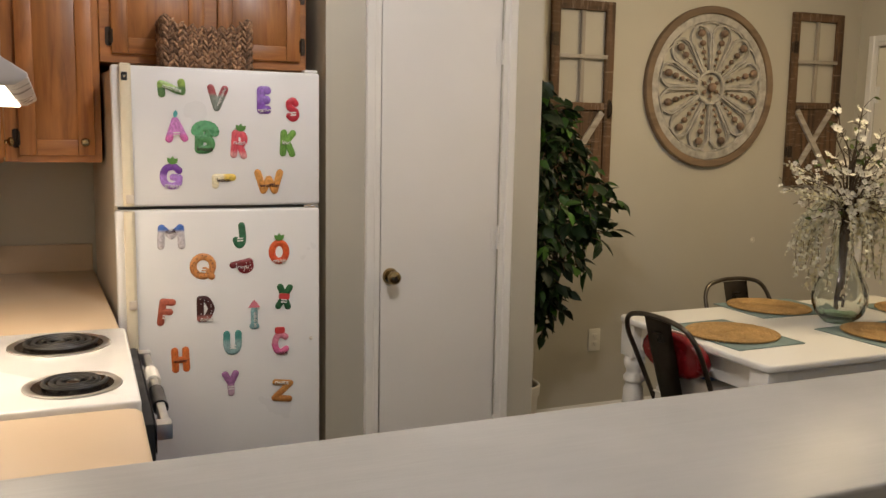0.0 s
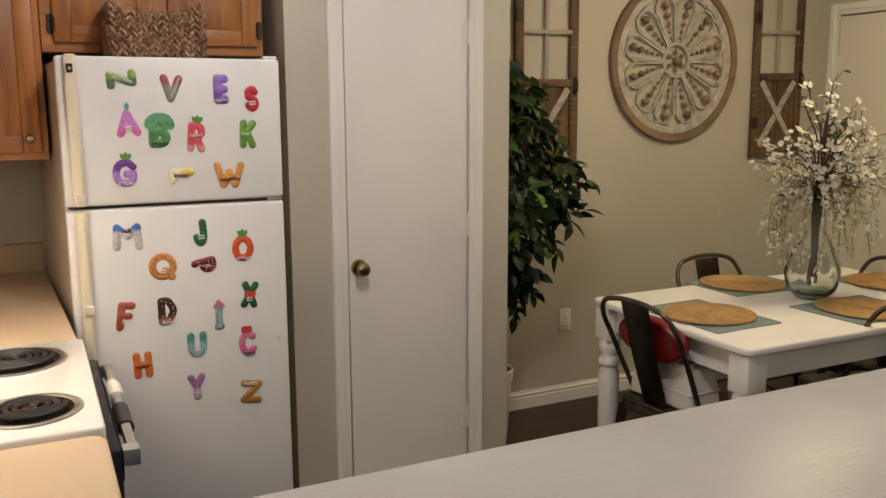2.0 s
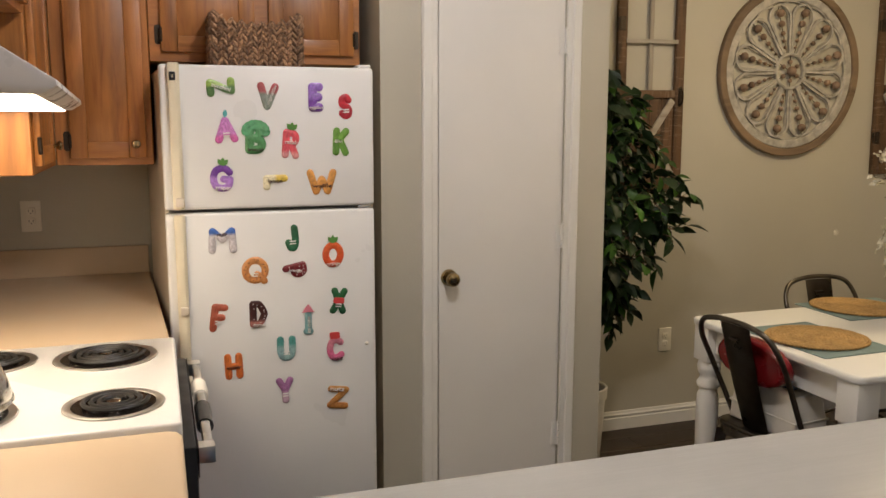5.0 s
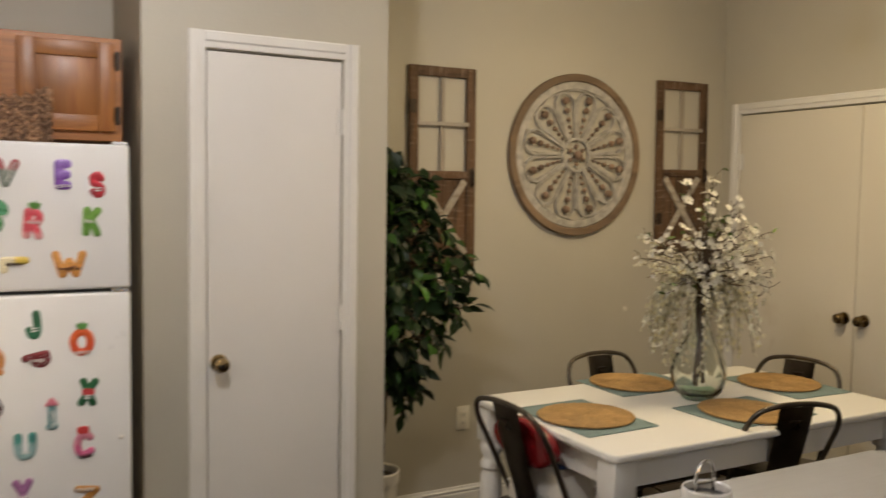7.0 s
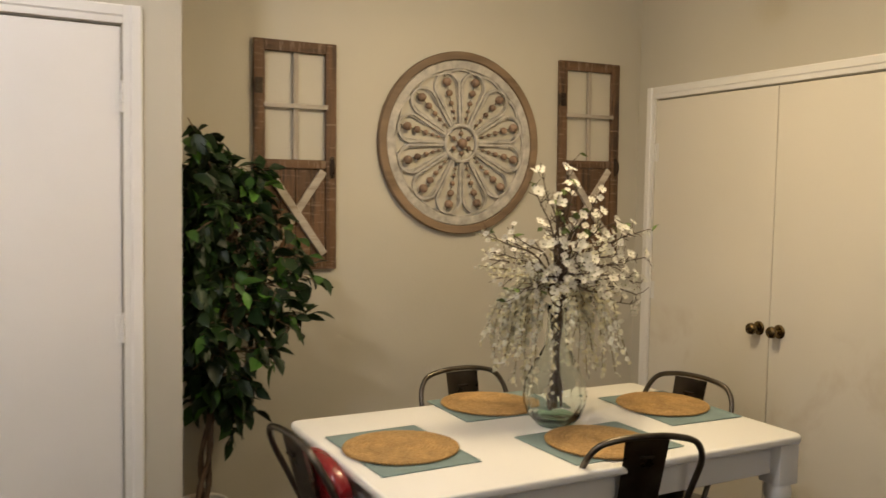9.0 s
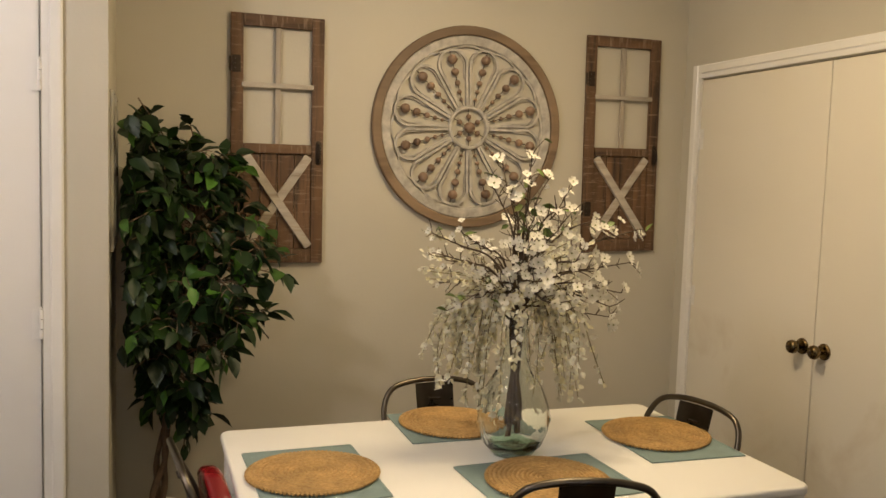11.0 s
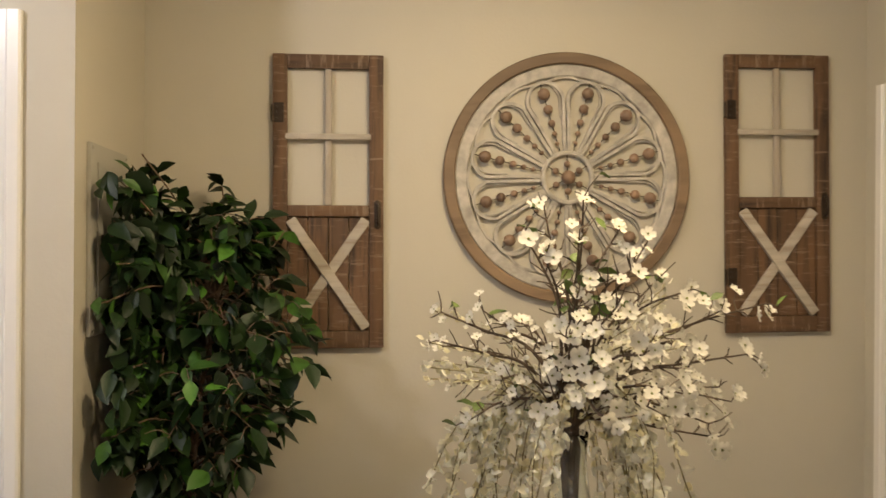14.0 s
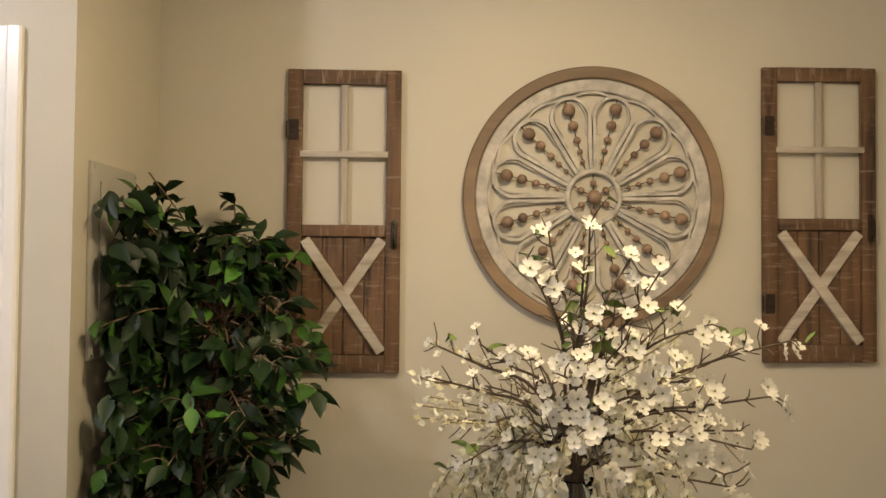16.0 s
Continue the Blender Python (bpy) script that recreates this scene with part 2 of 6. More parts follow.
RUSTX = wood("rustic_brown_rail", (0.028, 0.0135, 0.0060), (0.150, 0.080, 0.036), "x", 0.7, 1.1, worn=((0.25, 0.180, 0.120), 0.53), grain=0.9)
LIME = wood("limewashed_slat", (0.30, 0.235, 0.165), (0.52, 0.45, 0.36), "z", 0.7, 0.9, worn=((0.24, 0.16, 0.10), 0.66), grain=0.5)
LIMEX = wood("limewashed_crossbar", (0.30, 0.235, 0.165), (0.56, 0.50, 0.41), "x", 0.7, 0.9, worn=((0.24, 0.16, 0.10), 0.66), grain=0.5)
RING = wood("medallion_rim_wood", (0.105, 0.066, 0.036), (0.25, 0.168, 0.098), "x", 0.6, 0.35, worn=((0.34, 0.27, 0.19), 0.68), grain=0.5)
WASH = plain("whitewashed_fretwork", (0.45, 0.42, 0.365), 0.7, var=0.35, scale=26, grain=0.6, gscale=120)
BEAD = wood("wooden_bead", (0.13, 0.080, 0.050), (0.31, 0.205, 0.135), "z", 0.55, 0.6)
BRANCH = plain("twig_bark", (0.075, 0.050, 0.030), 0.8, var=0.35, scale=60, grain=0.6, gscale=150)
TRUNK = plain("ficus_trunk", (0.16, 0.105, 0.065), 0.8, var=0.35, scale=30, grain=0.8, gscale=80, dist=0.004)
LEAF = leafy("ficus_leaf", (0.0065, 0.016, 0.0035), (0.075, 0.19, 0.022), 0.46)
SPRIG = leafy("sprig_leaf", (0.065, 0.095, 0.022), (0.17, 0.22, 0.05), 0.5)
PETAL = plain("white_petal", (0.82, 0.80, 0.72), 0.7, var=0.10, scale=40, grain=0.2, gscale=200)
CREAMP = leafy("cream_bud", (0.74, 0.69, 0.45), (0.92, 0.88, 0.70), 0.7)
for m in (PETAL, CREAMP):
    thin(m, 0.42)
STRAND = plain("strand_stem", (0.20, 0.17, 0.075), 0.8, var=0.3, scale=50)
PLASTW = plain("white_plastic", (0.74, 0.70, 0.62), 0.4, var=0.04, grain=0.1)
PLATE = plain("outlet_plastic", (0.78, 0.74, 0.64), 0.35, var=0.03, grain=0.02)
REDP = plain("red_plastic", (0.20, 0.008, 0.011), 0.25, var=0.08, grain=0.05, coat=0.3)
BLUEP = plain("blue_pad", (0.06, 0.12, 0.26), 0.6, var=0.1, grain=0.2)
GREYM = plain("grey_enclosure", (0.36, 0.345, 0.29), 0.45, var=0.05, grain=0.1)
HOODM = plain("hood_enamel", (0.50, 0.475, 0.46), 0.3, var=0.04, grain=0.05)
SOIL = plain("potting_moss", (0.03, 0.022, 0.014), 0.95, var=0.4, scale=60, grain=1.0, gscale=90, dist=0.006)
VASE = glass("green_tinted_glass", (0.95, 0.985, 0.968), ribs=(1.3, 1.3, 0.35))
VASEG = glass("thick_green_glass", (0.58, 0.85, 0.69))
PANE = glass("window_glass", (0.97, 0.99, 0.98), 1.45)
LITD = glow("lamp_diffuser", (1.0, 0.86, 0.66), 6.0)
LITH = glow("hood_lens", (1.0, 0.80, 0.56), 9.5)


def woven(name, dark, light, strands=0.0):
    """Coiled or braided plant fibre."""
    m, nt, b = shader(name)
    uv = coords(nt)
    w = node(nt, "TexNoise", Scale=130.0, Detail=4.0)
    n = node(nt, "TexNoise", Scale=16.0, Detail=3.0)
    for k in (w, n):
        link(nt, uv, k.inputs["Vector"])
    col = ramp(nt, w.outputs[0], [(0.32, dark), (0.66, light)])
    var = ramp(nt, n.outputs[0], [(0.3, (0.75, 0.75, 0.75)), (0.7, (1.12, 1.12, 1.12))])
    col = mixed(nt, 1.0, col, var, "MULTIPLY")
    if strands:
        geo = nt.nodes.new("ShaderNodeNewGeometry")
        own = ramp(nt, geo.outputs["Random Per Island"], [(0.0, (0.45, 0.42, 0.40)), (0.5, (0.95, 0.92, 0.88)), (1.0, (1.45, 1.38, 1.25))])
        col = mixed(nt, 1.0, col, own, "MULTIPLY")
    link(nt, col, b.inputs["Base Color"])
    b.inputs["Roughness"].default_value = 0.85
    bump(nt, b, w.outputs[0], 0.8, 0.003)
    return m


JUTE = woven("braided_jute", (0.34, 0.195, 0.066), (0.49, 0.310, 0.115))
SEAG = woven("seagrass", (0.10, 0.050, 0.026), (0.40, 0.245, 0.145), 1.0)

# ---- mesh helpers ----


def finish(bm, name, material, smooth=38):
    me = bpy.data.meshes.new(name)
    bm.normal_update()
    lay = bm.faces.layers.int.get("flat")
    flags = [not (lay and f[lay]) for f in bm.faces]
    bm.to_mesh(me)
    bm.free()
    me.materials.append(material)
    if smooth:
        me.polygons.foreach_set("use_smooth", flags)
        me.set_sharp_from_angle(angle=radians(smooth))
    return me


def part(name, bm, material, parent, label="", at=None, smooth=38):
    """One mesh object, a part of a thing (or of a part)."""
    ob = new(name, finish(bm, name, material, smooth) if isinstance(bm, bmesh.types.BMesh) else bm)
    ob.parent = parent
    if at is not None:
        ob.matrix_basis = at if isinstance(at, Matrix) else Matrix.Translation(at)
    if label:
        tagged(ob, label)
    return ob


def thing(name, label, category, at=(0, 0, 0), group="", kind=""):
    """An empty at the base of a thing; its parts hang from it in its own coordinates."""
    ob = new(name)
    ob.empty_display_size = 0.05
    ob.matrix_basis = at if isinstance(at, Matrix) else Matrix.Translation(at)
    return tagged(ob, label, category, group, kind)


def B():
    return bmesh.new()


def keep_flat(bm, before, rounded_faces, axis=None):
    """Marks the broad faces of a bevelled piece, so that its rounding does not shade across them."""
    lay = bm.faces.layers.int["flat"]
    bm.normal_update()
    skip = set(rounded_faces)
    for f in bm.faces:
        if f not in before and f not in skip:
            f[lay] = 1 if axis is None or abs(f.normal["xyz".index(axis)]) > 0.999 else 0
        elif f in skip:
            f[lay] = 0


def box(bm, x0, x1, y0, y1, z0, z1, r=0.0, seg=2):
    if not bm.faces.layers.int.get("flat"):
        bm.faces.layers.int.new("flat")
    before = set(bm.faces)
    vs = [bm.verts.new((x, y, z)) for z in (z0, z1) for y in (y0, y1) for x in (x0, x1)]
    fs = [bm.faces.new([vs[i] for i in f]) for f in ((0, 2, 3, 1), (4, 5, 7, 6), (0, 1, 5, 4), (2, 6, 7, 3), (0, 4, 6, 2), (1, 3, 7, 5))]
    if r:
        es = list({e for f in fs for e in f.edges})
        made = bmesh.ops.bevel(bm, geom=es, offset=r, segments=seg, profile=0.5, affect="EDGES")
        keep_flat(bm, before, made["faces"])
    return bm


def prism(bm, outline, axis, a, b, r=0.0, seg=2):
    """A flat outline of (u, v) pushed from a to b along an axis. u, v: the other two axes in order x, y, z."""
    if not bm.faces.layers.int.get("flat"):
        bm.faces.layers.int.new("flat")
    before = set(bm.faces)
    def put(u, v, w):
        return {"x": (w, u, v), "y": (u, w, v), "z": (u, v, w)}[axis]
    lo = [bm.verts.new(put(u, v, a)) for u, v in outline]
    hi = [bm.verts.new(put(u, v, b)) for u, v in outline]
    n = len(outline)
    fs = [bm.faces.new(lo[::-1]), bm.faces.new(hi)]
    fs += [bm.faces.new((lo[i], lo[(i + 1) % n], hi[(i + 1) % n], hi[i])) for i in range(n)]
    bmesh.ops.recalc_face_normals(bm, faces=fs)
    if r:
        es = list(set(fs[0].edges) | set(fs[1].edges))
        made = bmesh.ops.bevel(bm, geom=es, offset=r, segments=seg, profile=0.5, affect="EDGES")
        keep_flat(bm, before, made["faces"], axis)
    return bm


def rounded(x0, x1, y0, y1, r, n=6):
    """The outline of a rectangle with round corners."""
    out = []
    for cx, cy, a in ((x1 - r, y1 - r, 0), (x0 + r, y1 - r, 90), (x0 + r, y0 + r, 180), (x1 - r, y0 + r, 270)):
        out += [(cx + r * math.cos(radians(a + 90 * i / n)), cy + r * math.sin(radians(a + 90 * i / n))) for i in range(n + 1)]
    return out


def lathe(bm, profile, seg=24, at=(0, 0, 0), m=None):
    """Turns (radius, height) pairs round the z axis."""
    m = m or Matrix.Translation(at)
    rows = []
    for r, z in profile:
        if r < 1e-5:
            rows.append([bm.verts.new(m @ Vector((0, 0, z)))])
        else:
            rows.append([bm.verts.new(m @ Vector((r * math.cos(2 * math.pi * i / seg), r * math.sin(2 * math.pi * i / seg), z))) for i in range(seg)])
    fs = []
    for a, b in zip(rows, rows[1:]):
        for i in range(seg):
            j = (i + 1) % seg
            q = [a[i % len(a)], a[j % len(a)], b[j % len(b)], b[i % len(b)]]
            q = [v for k, v in enumerate(q) if v not in q[:k]]
            if len(q) > 2:
                fs.append(bm.faces.new(q))
    if len(bm.verts) < 900:
        bmesh.ops.recalc_face_normals(bm, faces=fs)
    return bm


def tube(bm, pts, r, seg=8, closed=False, flat=1.0):
    """A round bar along points; r: one radius or one for each point."""
    pts = [Vector(p) for p in pts]
    n = len(pts)
    rs = [r] * n if isinstance(r, (int, float)) else list(r)
    rings, side = [], None
    for i, p in enumerate(pts):
        a = pts[(i - 1) % n] if closed or i else p
        b = pts[(i + 1) % n] if closed or i < n - 1 else p
        d = (b - a).normalized()
        if side is None:
            side = d.cross(Vector((0, 0, 1)) if abs(d.z) < 0.9 else Vector((0, 1, 0))).normalized()
        side = (side - d * side.dot(d)).normalized()
        up = d.cross(side)
        rings.append([bm.verts.new(p + rs[i] * (math.cos(2 * math.pi * k / seg) * side + flat * math.sin(2 * math.pi * k / seg) * up)) for k in range(seg)])
    fs = []
    for i in range(n if closed else n - 1):
        a, b = rings[i], rings[(i + 1) % n]
        fs += [bm.faces.new((a[k], a[(k + 1) % seg], b[(k + 1) % seg], b[k])) for k in range(seg)]
    if not closed:
        fs += [bm.faces.new(rings[0][::-1]), bm.faces.new(rings[-1])]
    if len(bm.verts) < 900:
        bmesh.ops.recalc_face_normals(bm, faces=fs)
    return bm


def curve(pts, n=6):
    """Catmull-Rom through the points."""
    P = [Vector(p) for p in pts]
    P = [P[0] * 2 - P[1]] + P + [P[-1] * 2 - P[-2]]
    out = []
    for i in range(1, len(P) - 2):
        a, b, c, d = P[i - 1:i + 3]
        for k in range(n):
            t = k / n
            out.append(0.5 * (2 * b + (c - a) * t + (2 * a - 5 * b + 4 * c - d) * t * t + (3 * b - a - 3 * c + d) * t ** 3))
    return out + [P[-2]]


def ball(bm, at, r, seg=12, rings=8, squash=1.0):
    return lathe(bm, [(r * math.sin(math.pi * i / rings), -squash * r * math.cos(math.pi * i / rings)) for i in range(rings + 1)], seg, at)


STROKES = {
    "N": [[(-.5, -.5), (-.5, .4)], [(-.5, .42), (-.2, .22), (.2, -.18), (.5, -.36)], [(.5, -.36), (.5, .5)]], "V": [[(-.5, .5), (0, -.5)], [(0, -.5), (.5, .5)]],
    "E": [[(.4, .5), (-.45, .5)], [(-.45, .5), (-.45, -.5)], [(-.45, -.5), (.4, -.5)], [(-.45, 0), (.3, 0)]],
    "S": [[(.42, .33), (.1, .5), (-.35, .38), (-.35, .12), (0, 0), (.35, -.14), (.35, -.38), (-.05, -.5), (-.45, -.35)]],
    "A": [[(-.5, -.5), (0, .5)], [(0, .5), (.5, -.5)], [(-.25, -.14), (.25, -.14)]],
    "B": [[(-.4, -.5), (-.4, .5)], [(-.4, .5), (.12, .46), (.28, .25), (.1, .04), (-.4, .02)], [(-.4, .02), (.2, -.02), (.42, -.25), (.2, -.47), (-.4, -.5)]],
    "R": [[(-.4, -.5), (-.4, .5)], [(-.4, .5), (.2, .46), (.38, .25), (.2, .04), (-.4, 0)], [(0, 0), (.45, -.5)]],
    "K": [[(-.4, -.5), (-.4, .5)], [(.42, .5), (-.35, -.05)], [(-.1, .1), (.45, -.5)]],
    "G": [[(.42, .32), (.1, .5), (-.35, .38), (-.5, 0), (-.35, -.38), (.05, -.5), (.40, -.36), (.46, -.04)], [(.46, -.04), (.1, -.04)]],
    "L": [[(-.4, .5), (-.4, -.5)], [(-.4, -.5), (.45, -.5)]], "W": [[(-.5, .5), (-.25, -.5)], [(-.25, -.5), (0, .15)], [(0, .15), (.25, -.5)], [(.25, -.5), (.5, .5)]],
    "M": [[(-.5, -.5), (-.45, .5)], [(-.45, .5), (0, .05)], [(0, .05), (.45, .5)], [(.45, .5), (.5, -.5)]], "J": [[(.3, .5), (.32, 0), (.27, -.3), (.05, -.5), (-.25, -.45), (-.42, -.22)]],
    "O": [], "Q": [[(.12, -.2), (.5, -.5)]], "P": [[(-.4, -.5), (-.4, .5)], [(-.4, .5), (.2, .46), (.42, .2), (.2, -.05), (-.4, -.08)]],
    "X": [[(-.45, .5), (.45, -.5)], [(-.45, -.5), (.45, .5)]], "F": [[(-.4, -.5), (-.4, .5)], [(-.4, .5), (.45, .5)], [(-.4, .02), (.3, .04)]],
    "D": [[(-.42, -.5), (-.42, .5)], [(-.42, .5), (.1, .46), (.45, .1), (.45, -.1), (.1, -.46), (-.42, -.5)]], "I": [[(0, -.5), (0, .3)], [(-.3, -.5), (.3, -.5)]],
    "U": [[(-.45, .5), (-.45, -.1), (-.25, -.45), (.25, -.45), (.45, -.1), (.45, .5)]], "C": [[(.42, .36), (.1, .5), (-.3, .40), (-.48, 0), (-.3, -.40), (.1, -.5), (.46, -.34)]],
    "H": [[(-.45, -.5), (-.45, .5)], [(.45, -.5), (.45, .5)], [(-.45, 0), (.45, 0)]], "Y": [[(-.45, .5), (0, 0)], [(.45, .5), (0, 0)], [(0, 0), (0, -.5)]],
    "Z": [[(-.45, .5), (.42, .46)], [(.42, .46), (-.42, -.46)], [(-.42, -.46), (.46, -.5)]]}


def stroke_letter(ch, w, h, r=0.0100, depth=0.0042):
    """A letter of fat round-ended strokes, flat at the back, standing in the xz plane and facing -y."""
    bm = B()
    sx, sz = w - 2 * r, h - 2 * r
    if ch in "OQ":
        tube(bm, [(0.5 * sx * math.cos(2 * math.pi * i / 28), 0, 0.5 * sz * math.sin(2 * math.pi * i / 28)) for i in range(28)], r, 10, True)
    lift = [0.0] * len(bm.verts)
    for k, line in enumerate(STROKES[ch]):
        pts = [Vector((x * sx, 0, z * sz)) for x, z in line]
        pts = curve(pts, 5) if len(pts) > 2 else pts
        tube(bm, pts, r, 10)
        for p in (pts[0], pts[-1]):
            ball(bm, p, r * 0.985, 10, 6)
        lift += [-0.0003 * (k + 1)] * (len(bm.verts) - len(lift))
    bm.verts.index_update()
    for v in bm.verts:
        v.co.y = v.co.y * depth / r + lift[v.index]
    return bm


def lettering(body, width, height, depth=0.0, fat=0.0):
    """A mesh of characters in the built-in font, standing in the xz plane round its centre, facing -y."""
    cu = bpy.data.curves.new("lettering", "FONT")
    cu.body, cu.size, cu.extrude, cu.offset, cu.resolution_u = body, 1.0, 0.0, fat, 3
    ob = new("lettering", cu)
    me = bpy.data.meshes.new_from_object(ob.evaluated_get(bpy.context.evaluated_depsgraph_get()))
    bpy.data.objects.remove(ob)
    bpy.data.curves.remove(cu)
    bm = bmesh.new()
    bm.from_mesh(me)
    bpy.data.meshes.remove(me)
    bmesh.ops.remove_doubles(bm, verts=bm.verts, dist=1e-4)
    xs, ys = [v.co.x for v in bm.verts], [v.co.y for v in bm.verts]
    cx, cy, w, h = (max(xs) + min(xs)) / 2, (max(ys) + min(ys)) / 2, max(xs) - min(xs), max(ys) - min(ys)
    for v in bm.verts:
        v.co = ((v.co.x - cx) * width / w, 0.0, (v.co.y - cy) * height / h)
    if depth:
        fs = list(bm.faces)
        ext = bmesh.ops.extrude_face_region(bm, geom=fs)
        for v in ext["geom"]:
            if isinstance(v, bmesh.types.BMVert):
                v.co.y -= depth
        bmesh.ops.recalc_face_normals(bm, faces=bm.faces)
    return bm

# ---- structure ----
WX, EX, NY, SY, CZ = -0.17, 4.508, 3.85, -3.20, 2.74   # west, east, north, south faces, ceiling
PX0, PX1, PY = 1.176, 2.058, 3.185                       # pantry box


def solid(name, boxes, material, label, category, r=0.0):
    bm = B()
    for b in boxes:
        box(bm, *b, r)
    ob = new(name, finish(bm, name, material))
    return tagged(ob, label, category, kind="structure")


solid("wall_north", [(WX - 0.12, EX + 0.12, NY, NY + 0.12, 0, CZ)], WALL, "greige painted drywall with light orange-peel texture", "wall")
solid("wall_west", [(WX - 0.12, WX, SY, NY, 0, CZ)], WALL, "greige painted drywall behind the stove counter", "wall")
DD0, DD1, DDT = 2.235, 3.713, 2.016                       # double door opening
solid("wall_east", [(EX, EX + 0.12, DD1, NY, 0, CZ), (EX, EX + 0.12, SY - 0.12, DD0, 0, CZ), (EX, EX + 0.12, DD0, DD1, DDT, CZ)], WALL,
      "greige painted drywall around the double closet doors", "wall")
WN = (0.9, 2.9, 0.85, 2.05)
solid("wall_south", [(WX - 0.12, WN[0], SY - 0.12, SY, 0, CZ), (WN[1], EX, SY - 0.12, SY, 0, CZ), (WN[0], WN[1], SY - 0.12, SY, 0, WN[2]),
                     (WN[0], WN[1], SY - 0.12, SY, WN[3], CZ)], WALL, "plain greige painted drywall with a window opening", "wall")
D0, D1, DT = 1.384, 1.877, 2.021                        # pantry door opening
solid("wall_pantry_front", [(PX0, D0, PY, PY + 0.10, 0, CZ), (D1, PX1, PY, PY + 0.10, 0, CZ), (D0, D1, PY, PY + 0.10, DT, CZ)], WALL,
      "light greige painted pantry wall around a narrow door", "wall")
solid("wall_pantry_east", [(PX1 - 0.10, PX1, PY + 0.10, NY, 0, CZ)], WALL, "greige painted pantry side wall with a breaker panel", "wall")
solid("wall_pantry_west", [(PX0, PX0 + 0.10, PY + 0.10, NY, 0, CZ)], WALL, "light greige painted wall beside the refrigerator", "wall")
solid("ceiling", [(WX - 0.12, EX + 0.12, SY - 0.12, NY + 0.12, CZ, CZ + 0.10)], CEIL, "white textured drywall ceiling", "ceiling")
floor = solid("floor", [(WX - 0.12, EX + 0.12, SY - 0.12, NY + 0.12, -0.12, -0.004)], GASKET, "dark brown wood-look plank floor", "floor")

# half wall with a painted bar cap
BAR0, BAR1, BARX = 0.888, 1.278, 2.25
solid("half_wall", [(WX, BARX - 0.03, 0.925, 1.235, 0, 1.028)], BLUE, "blue half wall under the bar cap", "half wall")
bm = B()
prism(bm, [(WX, BAR0), (BARX - 0.03, BAR0), (BARX, BAR0 + 0.03), (BARX, BAR1 - 0.03), (BARX - 0.03, BAR1), (WX, BAR1)], "z", 1.028, 1.064, 0.006, 3)
tagged(new("bar_counter", finish(bm, "bar_counter", BARP)), "glossy off-white painted wooden bar cap with brush marks", "counter", kind="structure")


def casing(name, ax, face, a0, a1, top, width, label):
    """Moulded door casing on three sides: stepped profile, mitred look. ax 'x': on a wall facing -y; 'y': on a wall facing -x."""
    root = thing(name, label, "door trim", kind="structure")
    prof = [(0.0, 0.0), (0.0, 0.010), (0.34, 0.0115), (0.44, 0.0165), (0.90, 0.0175), (1.0, 0.013), (1.0, 0.0)]
    for edge, sg in ((a0, -1), (a1, 1)):
        o = [(edge + sg * width * u, face - d) for u, d in prof]
        part("jamb_trim", prism(B(), o if ax == "x" else [(q, p) for p, q in o], "z", 0.0, top + width), TRIM, root, smooth=20)
    o = [(face - d, top + width * u) for u, d in prof]
    part("head_trim", prism(B(), o, "x" if ax == "x" else "y", a0 + 0.0003, a1 - 0.0003), TRIM, root, smooth=20)
    return root


casing("pantry_casing", "x", PY, D0 - 0.004, D1 + 0.004, DT + 0.004, 0.056, "white moulded casing round the pantry door")
casing("closet_casing", "y", EX, DD0 - 0.004, DD1 + 0.004, DDT + 0.004, 0.058, "white moulded casing round the closet doors")


def knob(parent, at, way, material=BRASS, s=1.0):
    """A round door knob with its rose; way: the direction it stands out in."""
    m = Matrix.Translation(at) @ Vector(way).to_track_quat("Z", "Y").to_matrix().to_4x4()
    k = part("knob", lathe(B(), [(0.0, 0.066 * s), (0.016 * s, 0.065 * s), (0.024 * s, 0.058 * s), (0.0265 * s, 0.047 * s), (0.022 * s, 0.036 * s), (0.011 * s, 0.028 * s),
                                 (0.010 * s, 0.010 * s)], 24, m=m), material, parent, "dark bronze knob" if material == OLDBRONZE else "aged brass knob")
    part("rose", lathe(B(), [(0.010 * s, 0.012 * s), (0.026 * s, 0.010 * s), (0.031 * s, 0.004 * s), (0.031 * s, 0.0)], 24, m=m), material, k)
    part("key_turn", lathe(B(), [(0, 0.0672 * s), (0.007 * s, 0.0668 * s), (0.008 * s, 0.0645 * s), (0, 0.064 * s)], 14, m=m), DARKM, k)
    return k


def hinge(parent, at, ax, material=TRIM):
    bm = B()
    x, y, z = at
    for i in range(3):
        h = 0.028
        lathe(bm, [(0, 0), (0.006, 0.0005), (0.006, h), (0, h + 0.0005)], 10, (x, y, z - 0.045 + i * 0.030))
    ball(bm, (x, y, z + 0.048), 0.004, 8, 5)
    if ax == "x":
        box(bm, x - 0.026, x - 0.002, y + 0.003, y + 0.0055, z - 0.045, z + 0.045)
    else:
        box(bm, x + 0.003, x + 0.0055, y - 0.026, y - 0.002, z - 0.045, z + 0.045)
    return part("hinge", bm, material, parent)


